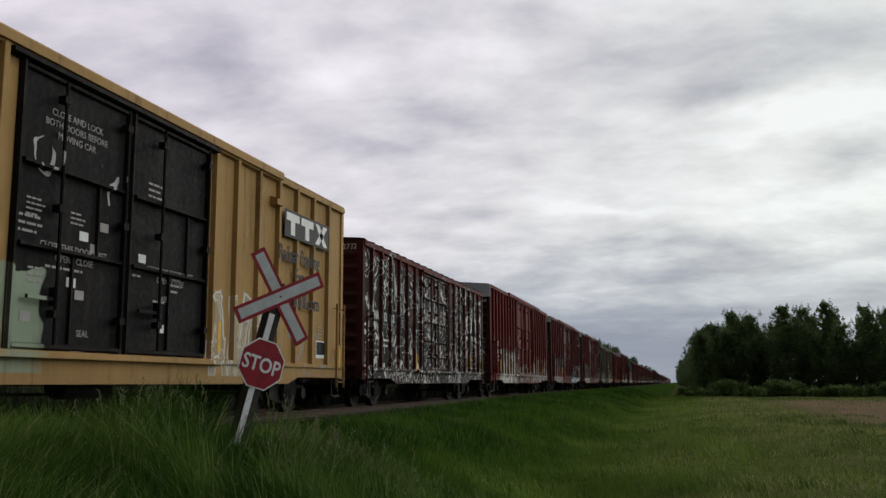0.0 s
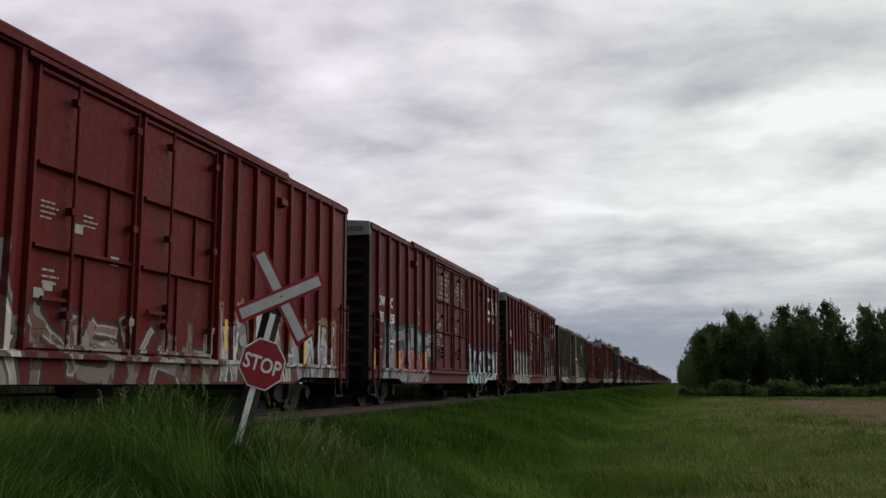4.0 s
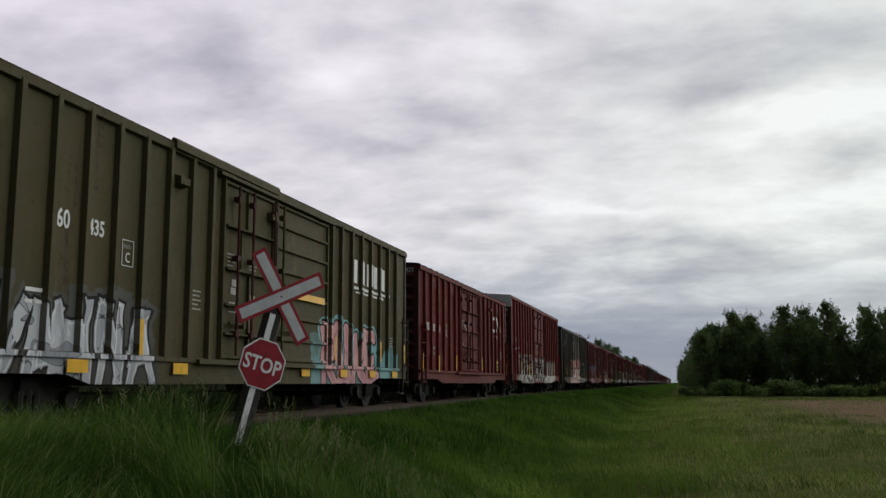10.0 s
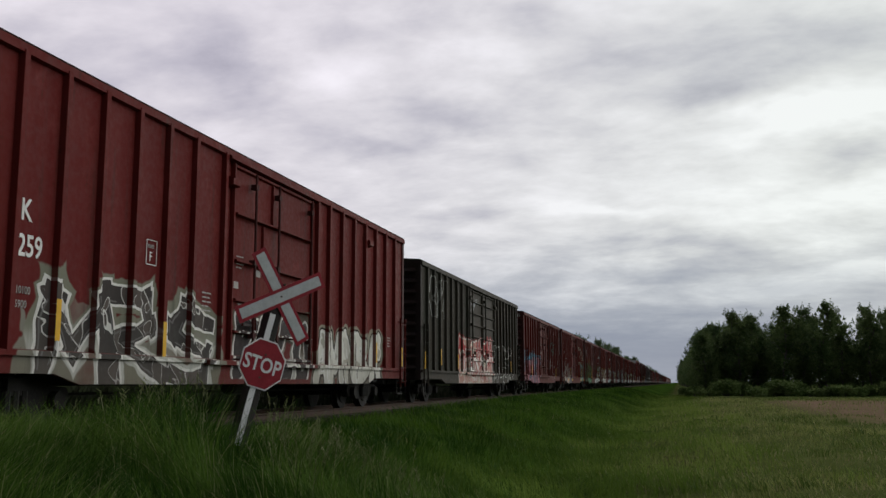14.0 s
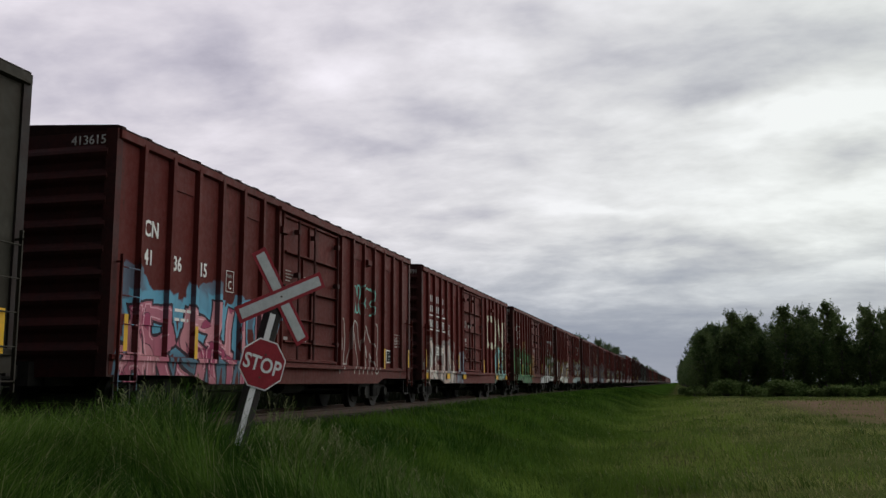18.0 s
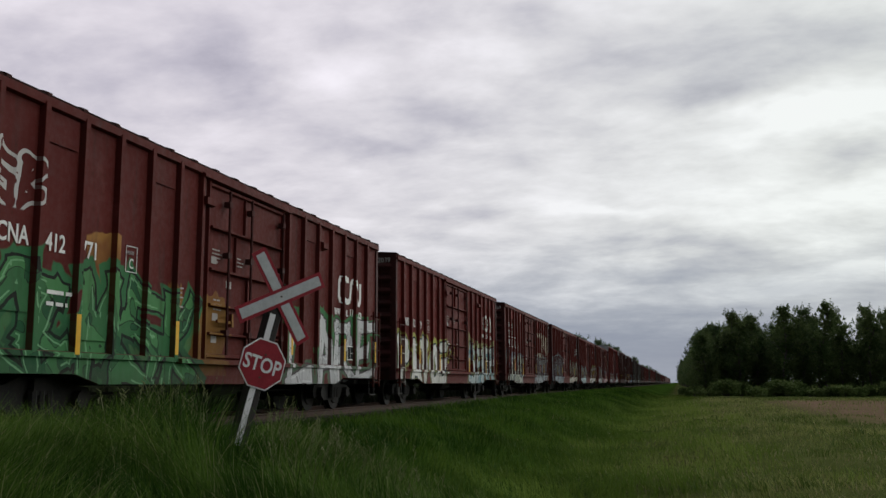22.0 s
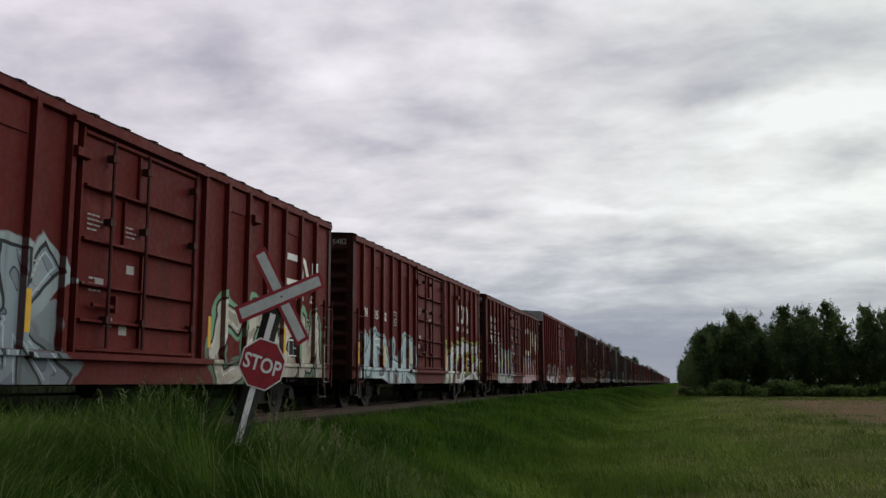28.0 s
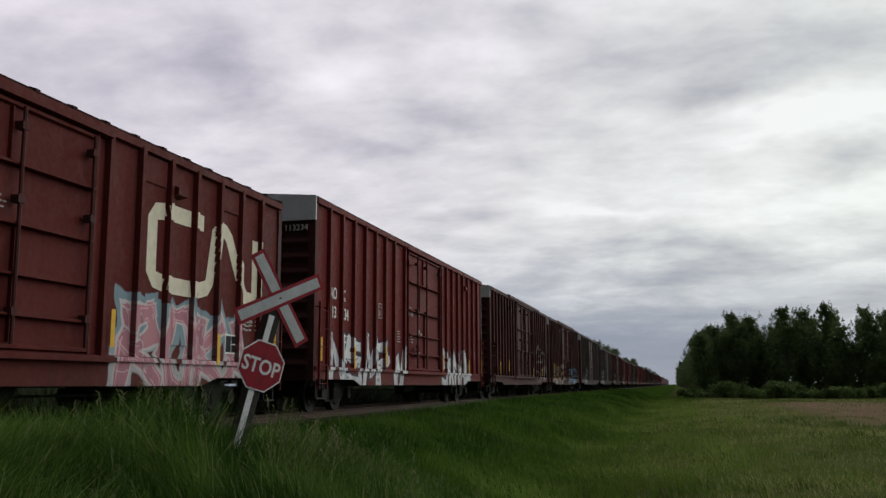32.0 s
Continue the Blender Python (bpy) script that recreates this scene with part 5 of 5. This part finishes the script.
def build_sign():
    s = thing("crossing_sign", Matrix.Translation((-5.534, 10.858, -0.428)) @ Matrix.Rotation(radians(53.44), 4, "Z") @ Matrix.Rotation(radians(15.5), 4, "Y"), "leaning railway crossing sign with a stop sign on a wooden post", "railway sign")
    part("post", Shape().prism([(-0.055, -0.095), (0.105, -0.095), (0.115, -0.085), (0.115, 0.085), (0.105, 0.095), (-0.055, 0.095), (-0.065, 0.085), (-0.065, -0.085)], "z", -0.5, 2.44), POST_WOOD, s, "weathered grey timber post")
    part("reflective_strip", Shape().box(-0.06, 0.022, -0.104, -0.096, 0.2, 2.05), SIGN_WHITE, s, "white reflective strip")
    z0 = 2.30
    for ang, y in ((44.0, -0.112), (-39.0, -0.120)):
        m = Matrix.Translation((0.02, y, z0)) @ Matrix.Rotation(radians(ang), 4, "Y")
        b = part("blade", Shape().prism([(-0.685, -0.112), (0.685, -0.112), (0.69, -0.107), (0.69, 0.107), (0.685, 0.112), (-0.685, 0.112), (-0.69, 0.107), (-0.69, -0.107)], "y", -0.003, 0.003), RED_SIGN, s, "silver blade with a red border", m=m)
        part("blade_face", Shape().box(-0.64, 0.64, -0.006, -0.0035, -0.068, 0.068), SILVER, b)
    for x, z in ((0.02, z0), (0.02, z0 + 0.17), (0.02, 1.2), (0.02, 1.5)):
        part("bolt", Shape().tube((x, -0.135, z), (x, -0.10, z), 0.014, 8), RUST, s)
    m = Matrix.Translation((0.015, -0.118, 1.375)) @ Matrix.Rotation(radians(0), 4, "Y")
    p = part("stop_plate", Shape().prism(octagon(0.32), "y", -0.003, 0.003), SIGN_WHITE, s, "red stop sign with a white border", m=m)
    part("stop_face", Shape().prism(octagon(0.303), "y", -0.006, -0.0035), RED_SIGN, p)
    me = letters("STOP", 0.27, 0.0015, 0.005)
    xs = [v.co.x for v in me.vertices]
    part("lettering", me, SIGN_WHITE, p, m=pose(-0.86 * (max(xs) + min(xs)) / 2, -0.008, -0.097, 90, 0, 0) @ Matrix.Diagonal((0.86, 1, 1, 1)))


build_sign()


# ---- grass ----
def leaf_mat(name, dark, light, tip, scale=0.6, through_leaf=0.25, fresh=None):
    def build(n):
        g = n.add("ShaderNodeNewGeometry")
        v = n.add("ShaderNodeTexCoord").outputs["Object"]
        t = n.math("ADD", n.math("MULTIPLY", g.outputs["Random Per Island"], 0.34), n.math("MULTIPLY", n.ramp(n.noise(v, scale, 5), 0.30, 0.70), 0.66))
        col = n.mix(n.ramp(t, 0.20, 0.85), dark, light)
        if fresh:
            # the blades turn brighter and yellower towards the field
            reach = n.math("ADD", n.split(v)[0], n.math("MULTIPLY", n.math("SUBTRACT", n.noise(v, 0.22, 4), 0.5), 5.0))
            col = n.mix(n.ramp(reach, -5.6, -0.8), col, n.mix(n.ramp(t, 0.20, 0.85), *fresh))
        col = n.mix(n.ramp(g.outputs["Random Per Island"], 0.86, 0.97), col, tip)
        a = principled(n, col, 0.7, spec=0.08)
        b = n.add("ShaderNodeBsdfTranslucent", inputs={0: col})
        return n.add("ShaderNodeMixShader", inputs={0: through_leaf, 1: a, 2: b.outputs[0]}).outputs[0]
    return material(name, build)


def blades(name, spots, mat, label, rng, segs=3):
    """Many curved blades in one mesh. Each spot: x, y, z, height, width."""
    k = len(spots)
    p = np.array(spots)
    az = rng.uniform(0, 2 * np.pi, k)
    lean_az = 2.4 + 1.5 * np.sin(p[:, 0] * 1.7 + 1.3 * np.sin(p[:, 1] * 1.1)) + rng.normal(0, 0.9, k)
    lean = rng.uniform(0.10, 0.85, k) * p[:, 3]
    wx, wy = np.cos(az) * p[:, 4] / 2, np.sin(az) * p[:, 4] / 2
    rows = []
    for i in range(segs + 1):
        t = i / segs
        cx = p[:, 0] + np.cos(lean_az) * lean * t * t
        cy = p[:, 1] + np.sin(lean_az) * lean * t * t
        cz = p[:, 2] - 0.04 + p[:, 3] * (t - 0.18 * t * t * (lean / p[:, 3]))
        w = (1 - t) ** 0.7 if i < segs else 0.04
        rows.append(np.stack([cx - wx * w, cy - wy * w, cz], 1))
        rows.append(np.stack([cx + wx * w, cy + wy * w, cz], 1))
    m = 2 * (segs + 1)
    verts = np.stack(rows, 1).reshape(-1, 3)
    quad = np.array([[2 * i, 2 * i + 1, 2 * i + 3, 2 * i + 2] for i in range(segs)])
    faces = (np.arange(k)[:, None, None] * m + quad[None]).reshape(-1, 4)
    me = bpy.data.meshes.new(name)
    me.vertices.add(len(verts))
    me.vertices.foreach_set("co", verts.ravel())
    me.loops.add(faces.size)
    me.loops.foreach_set("vertex_index", faces.ravel().astype(np.int32))
    me.polygons.add(len(faces))
    me.polygons.foreach_set("loop_start", np.arange(0, faces.size, 4, dtype=np.int32))
    me.polygons.foreach_set("use_smooth", np.ones(len(faces), dtype=bool))
    me.update(calc_edges=True)
    me.materials.append(mat)
    ob = new(name, me)
    tagged(ob, label, "grass", kind="stuff")
    return ob


def build_grass():
    rng = np.random.RandomState(5)
    tall = leaf_mat("tall_grass_blades", (0.022, 0.060, 0.006), (0.125, 0.215, 0.036), (0.26, 0.28, 0.12), 0.9, 0.4)
    lush = leaf_mat("lush_ditch_blades", (0.016, 0.050, 0.004), (0.074, 0.150, 0.014), (0.12, 0.18, 0.035), 0.30, 0.35, ((0.095, 0.160, 0.022), (0.230, 0.310, 0.064)))
    short = leaf_mat("meadow_grass_blades", (0.130, 0.180, 0.044), (0.330, 0.345, 0.120), (0.38, 0.33, 0.18), 0.16)
    spots = []
    while len(spots) < 62000:
        x, y = rng.uniform(-7.2, -1.4), rng.uniform(2.6, 14.5)
        edge = (-2.1 + 0.35 * math.sin(y * 1.1)) - x
        if edge < 0 and rng.rand() > math.exp(edge * 2.5):
            continue
        h = (0.78 + 0.30 * noise.noise((x * 0.7, y * 0.7, 3))) * rng.uniform(0.65, 1.25)
        h *= 1.0 + 0.35 * noise.noise((x * 2.3, y * 2.3, 11))
        h *= 0.80 + 0.42 * math.exp(-((x + 4.6) / 0.75) ** 2 - ((y - 7.8) / 1.3) ** 2)
        if abs(x + 0.497 * y) < 0.032 * y and y > 6.0:
            h *= 0.74
        if abs(x + 5.0 - 0.25 * (y - 9.5)) < 0.75 and 8.2 < y < 11.4:
            h *= 0.55
        h *= 0.62 + 0.38 * min(1.0, max(0.0, (13.2 - y) / 4.0))
        if edge < 0.8:
            h *= 0.75 + 0.3 * max(edge, -0.8)
        spots.append((x, y, terrain(x, y), max(h, 0.12), rng.uniform(0.009, 0.021)))
    blades("tall_grass", spots, tall, "tall lush green grass on the crossing verge", rng, 4)
    spots = []
    for _ in range(125000):
        y = 9 + 130 * rng.rand() ** 2.2
        x = rng.uniform(-7.5 - min(1.0, max(0.0, (y - 22) / 26)), 3.2)
        if x > -2.4 and rng.rand() < (x + 2.4 + 2.6 * noise.noise((x * 0.6, y * 0.15, 2))) / 5.0:
            continue
        h = rng.uniform(0.16, 0.42) * (0.8 + 0.7 * noise.noise((x * 0.5, y * 0.35, 8)) + 0.35 * noise.noise((x * 1.6, y * 1.1, 4)))
        h = max(h, 0.08)
        if x < -6.2:
            h = rng.uniform(0.2, 0.36)
        spots.append((x, y, terrain(x, y), h, rng.uniform(0.009, 0.020) * (1 + y / 40)))
    blades("ditch_grass", spots, lush, "lush green grass in the railway ditch", rng, 2)
    spots = []
    for _ in range(110000):
        y = 8 + 90 * rng.rand() ** 1.7
        x = -3.6 + rng.rand() * (8.0 + y * 0.55)
        if x < 1.2 and rng.rand() > (x + 3.6 + 2.0 * noise.noise((x * 0.6, y * 0.15, 5))) / 4.6:
            continue
        if x > 6.5 and 40 < y < 90 and rng.rand() < 0.88:
            continue
        spots.append((x, y, terrain(x, y), rng.uniform(0.06, 0.17) * (1 + y / 120), rng.uniform(0.010, 0.022) * (1 + y / 30)))
    blades("field_grass", spots, short, "short patchy meadow grass in the field", rng, 2)
    # far bank: under-car shade put into the blade colour, height closes the skyline
    spots = []
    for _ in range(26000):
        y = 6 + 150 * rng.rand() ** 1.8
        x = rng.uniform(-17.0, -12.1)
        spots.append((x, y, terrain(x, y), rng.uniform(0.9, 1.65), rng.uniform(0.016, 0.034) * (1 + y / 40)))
    blades("bank_grass", spots, leaf_mat("shaded_bank_blades", (0.012, 0.018, 0.007), (0.026, 0.034, 0.014), (0.05, 0.05, 0.028), 0.4, 0.08), "tall grass on the far bank of the track", rng, 3)
    # ranker tufts scattered over the ditch and the field
    spots = []
    for _ in range(170):
        cy = 11 + 40 * rng.rand() ** 1.4
        cx = -6.8 + rng.rand() * (10.0 + cy * 0.4)
        wide, tall = rng.uniform(0.12, 0.42), rng.uniform(0.16, 0.36)
        for _ in range(34):
            x, y = cx + rng.normal(0, wide), cy + rng.normal(0, wide * 1.5)
            spots.append((x, y, terrain(x, y), tall * rng.uniform(0.6, 1.1), rng.uniform(0.012, 0.026) * (1 + cy / 40)))
    blades("weed_tufts", spots, leaf_mat("weed_blades", (0.045, 0.085, 0.014), (0.150, 0.205, 0.046), (0.26, 0.24, 0.10), 0.3, 0.35), "rank tufts of weeds scattered over ditch and field", rng, 2)
    # pale seed heads
    seed = leaf_mat("grass_seed_heads", (0.16, 0.19, 0.08), (0.28, 0.29, 0.14), (0.36, 0.34, 0.20))
    s = Shape()
    for _ in range(300):
        x, y = rng.normal(-4.1, 0.65), rng.uniform(7.5, 12.0)
        if abs(x + 0.497 * y) < 0.045 * y:
            continue
        z, h = terrain(x, y), rng.uniform(0.6, 0.92)
        if y > 10:
            h *= 0.66
        a, b = Vector((x, y, z)), Vector((x + rng.uniform(-0.3, 0.3), y + rng.uniform(-0.3, 0.3), z + h))
        s.tube(a, b, 0.0025, 3)
        for j in range(7):
            c = b + Vector((rng.uniform(-0.02, 0.02), rng.uniform(-0.02, 0.02), -0.02 * j + 0.03))
            e = c + Vector((rng.uniform(-0.03, 0.03), rng.uniform(-0.03, 0.03), 0.03))
            s.tube(c, e, 0.0062, 3, 0.002)
    ob = new("seed_grass", s.mesh("seed_grass"))
    ob.data.materials.append(seed)
    tagged(ob, "thin grass stalks with pale seed heads", "grass", kind="stuff")


build_grass()

# ---- trees ----
BARK = worn("grey_poplar_bark", (0.06, 0.055, 0.05), (0.15, 0.14, 0.125), 6, 0.9)
LEAF = leaf_mat("poplar_leaves", (0.070, 0.114, 0.040), (0.155, 0.205, 0.078), (0.17, 0.22, 0.09), 0.25, 0.4)
LEAF_DARK = leaf_mat("dark_spruce_leaves", (0.064, 0.108, 0.044), (0.130, 0.182, 0.074), (0.15, 0.19, 0.08), 0.25, 0.38)
LEAF_BUSH = leaf_mat("willow_leaves", (0.085, 0.135, 0.040), (0.175, 0.240, 0.080), (0.22, 0.28, 0.11), 0.5, 0.4)


def clump(s, c, r, rng, count, size):
    for _ in range(count):
        d = Vector((rng.gauss(0, 1), rng.gauss(0, 1), rng.gauss(0, 1))).normalized()
        p = c + Vector((d.x * r, d.y * r, d.z * r * 0.85)) * (0.45 + 0.55 * rng.random() ** 0.5)
        q = Euler((rng.uniform(0, 6.28), rng.uniform(-0.9, 0.9), rng.uniform(0, 6.28))).to_matrix()
        z = size * rng.uniform(0.6, 1.4)
        s.add([p + q @ Vector(v) for v in ((-z, 0, 0), (-0.2 * z, 0.55 * z, 0.15 * z), (z, 0.1 * z, 0), (0.1 * z, -0.6 * z, 0.1 * z))], [(0, 1, 2, 3)])


def tree(seed, height, spread, leaf, low=0.12, at=None):
    rng = random.Random(seed)
    t = thing("tree", at or pose(0, 0, -50), "leafy dark green poplar at the wood's edge", "tree", "trees of the wood")
    trunk, crown = Shape(), Shape()
    bend = [Vector((rng.uniform(-0.25, 0.25) * i, rng.uniform(-0.25, 0.25) * i, height * 0.92 * i / 4)) for i in range(5)]
    bend[0].z = -0.3
    for i in range(4):
        trunk.tube(bend[i], bend[i + 1], 0.17 * (1 - i * 0.22), 7, 0.17 * (1 - (i + 1) * 0.22))
    lobes = 84
    for i in range(lobes):
        f = low + (1 - low) * (i + rng.random()) / lobes
        seg = min(int(f * 4 * 0.999), 3)
        base = bend[seg].lerp(bend[seg + 1], f * 4 - seg)
        wide = (1 - f) ** 0.38 * min(1.0, 0.5 + 2.2 * (f - low))
        reach = spread * wide * rng.uniform(0.35, 1.12)
        a = rng.uniform(0, 6.28)
        tip = base + Vector((math.cos(a) * reach, math.sin(a) * reach, reach * rng.uniform(0.3, 0.9)))
        if i % 3 == 0:
            trunk.tube(base, tip, 0.045, 5, 0.01)
        r = spread * rng.uniform(0.10, 0.26) * (1.1 - 0.6 * f)
        clump(crown, tip, r, rng, 46, 0.085)
        clump(crown, tip + Vector((0, 0, r)), r * 0.5, rng, 18, 0.07)
        clump(crown, tip + Vector((0, 0, r * 1.8)), r * 0.3, rng, 8, 0.06)
        clump(crown, base.lerp(tip, 0.45), r * 1.4, rng, 20, 0.20)
    for j in range(2):
        # leading shoots that stand up out of the crown
        lead = Vector((rng.uniform(-0.5, 0.5), rng.uniform(-0.5, 0.5), 0)) * spread * (0.2 + 0.2 * j)
        foot = bend[4] + lead + Vector((0, 0, -height * (0.05 + 0.045 * j)))
        trunk.tube(foot - lead * 0.6 - Vector((0, 0, height * 0.12)), foot + Vector((0, 0, height * 0.09)), 0.03, 4, 0.008)
        for i in range(9):
            clump(crown, foot + Vector((rng.uniform(-0.1, 0.1), rng.uniform(-0.1, 0.1), height * 0.009 * i)), 0.42 - 0.036 * i, rng, 17, 0.075)
    part("trunk", trunk, BARK, t)
    part("crown", crown, leaf, t)
    return t


def bush(seed, height, spread, at):
    rng = random.Random(seed)
    t = thing("bush", at, "rounded green willow bush at the field's edge", "bush", "bushes along the field")
    stems, crown = Shape(), Shape()
    for i in range(16):
        a, r = rng.uniform(0, 6.28), spread * rng.random() ** 0.5 * 0.8
        tip = Vector((math.cos(a) * r, math.sin(a) * r, height * (0.78 - 0.35 * (r / spread) ** 2) * rng.uniform(0.7, 1.0)))
        stems.tube((tip.x * 0.2, tip.y * 0.2, -0.1), tip, 0.03, 5, 0.008)
        clump(crown, tip, height * 0.3, rng, 60, 0.13)
        clump(crown, Vector((tip.x, tip.y, tip.z * 0.45)), height * 0.3, rng, 40, 0.14)
    part("stem", stems, BARK, t)
    part("crown", crown, LEAF_BUSH, t)
    return t


def swung(x, y):
    """A spot in the wood, whose edge stands a little askew to the track."""
    return x - 0.0077 * y, y + 0.0077 * x


def place(x, y, turn=0.0, s=1.0):
    x, y = swung(x, y)
    return Matrix.Translation((x, y, terrain(x, y))) @ Matrix.Rotation(turn, 4, "Z") @ Matrix.Scale(s, 4)


def sized_copy(ob, x, y, turn, s):
    c = copy_thing(ob, pose(x, y, terrain(x, y), 0, 0, math.degrees(turn)))
    c.scale = (s, s, s * 1.0)
    return c


def build_woods():
    rng = random.Random(21)
    kinds = [tree(1, 11.0, 3.1, LEAF, at=place(8.5, 122.5)), tree(2, 11.6, 3.0, LEAF, at=place(13.8, 121.6)), tree(3, 10.5, 3.3, LEAF_DARK, at=place(10.9, 124.6)), tree(4, 11.8, 2.9, LEAF, at=place(18.6, 122.0)), tree(5, 11.4, 3.2, LEAF_DARK, at=place(16.2, 124.2)), tree(6, 8.4, 3.0, LEAF, at=place(7.2, 124.0))]
    spots = []
    for row, y in enumerate((123.0, 127.5, 132.5, 139.0)):
        x = 6.2 + rng.random() + (14.5 if row == 0 else 0)
        while x < 62:
            spots.append((x, y + rng.uniform(-1.5, 1.5)))
            x += rng.uniform(2.3, 3.6)
    y = 145.0
    while y < 620:
        for x in (6.2, 9.4):
            spots.append((x + rng.uniform(-0.5, 1.2), y + rng.uniform(-2, 2)))
        y += 5.5 + y * 0.012
    y = 208.0
    while y < 900:
        for x in (-18.5, -22.5):
            spots.append((x + rng.uniform(-1.5, 0.8), y + rng.uniform(-2, 2)))
        y += 6 + (y - 208) * 0.03
    for x, y in spots:
        x, y = (x, y) if x < -10 else swung(x, y)
        sized_copy(rng.choice(kinds), x, y, rng.uniform(0, 6.28), rng.uniform(0.82, 1.06) * (1.1 if x < -10 else 1.0))
    b = [bush(31, 2.2, 1.5, place(6.4, 114.0)), bush(32, 1.35, 2.0, place(9.4, 113.0)), bush(33, 1.15, 2.1, place(3.4, 116.5))]
    x = 11.0
    while x < 60:
        sized_copy(rng.choice(b), x, 113 + rng.uniform(-1.5, 3.5), rng.uniform(0, 6.28), rng.uniform(0.7, 1.1))
        x += rng.uniform(1.0, 2.0)
    x, y = swung(4.3, 123.0)
    sized_copy(kinds[5], x, y, 2.0, 0.96)
    for x, y in ((4.6, 118), (2.6, 124), (5.2, 128), (2.9, 135), (7.5, 119), (1.5, 150), (3.5, 165)):
        sized_copy(rng.choice(b), x, y, rng.uniform(0, 6.28), rng.uniform(0.7, 1.0))


build_woods()


# ---- an insect that crosses the view once ----
INSECT = []


def build_insect():
    t = thing("insect", pose(-0.55, 1.2, -0.9), "small dark flying insect with glassy wings", "insect")
    dark = plain("insect_body", (0.02, 0.018, 0.016))
    part("body", Shape().tube((-0.011, 0, 0), (0.004, 0, 0), 0.0012, 8, 0.0026).tube((0.004, 0, 0), (0.010, 0, 0), 0.0026, 8, 0.0018), dark, t)
    for side in (-1, 1):
        part("wing", Shape().prism([(0.004, 0), (0.009, side * 0.012), (0.004, side * 0.016), (0.0, side * 0.010)], "z", 0.0024, 0.0028), plain("insect_wing", (0.10, 0.09, 0.09)), t)
    INSECT.append(t)


build_insect()


# ---- motion ----
def run(t):
    """Metres that the train has run by t: it gains a little speed, then loses it again."""
    u = t / 32
    return 9.3448 * t + 5.321 * u * u - 4.646 * u * u * u


def motions():
    for car, start in MOVERS:
        walk(car, [(t, pose(TRACK_X, start - run(t), 0)) for t in range(0, 33, 2)])
    count = 32 * 15
    for w in WHEELS:
        y = w.matrix_basis.translation.y
        walk(w, [(i / 15, Matrix.Translation((0, y, 0.42)) @ Matrix.Rotation(run(i / 15) / 0.42, 4, "X")) for i in range(count + 1)])
    start, rise, low, high, off = (-0.55, 1.2, -0.9), (-0.539, 1.512, 0.773), (-0.818, 1.393, 1.094), (-0.910, 1.353, 1.202), (-1.468, 1.116, 1.845)
    walk(INSECT[0], [(0.0, pose(*start)), (19.0, pose(*start)), (19.6, pose(*rise, 0, -40, 160)), (19.9, pose(*low, 0, -40, 160)), (20.0, pose(*high, 0, -30, 170)), (20.6, pose(*off, 0, -20, 180)), (32.0, pose(off[0] - 3, off[1] - 6, off[2] + 2, 0, 0, 180))])


motions()
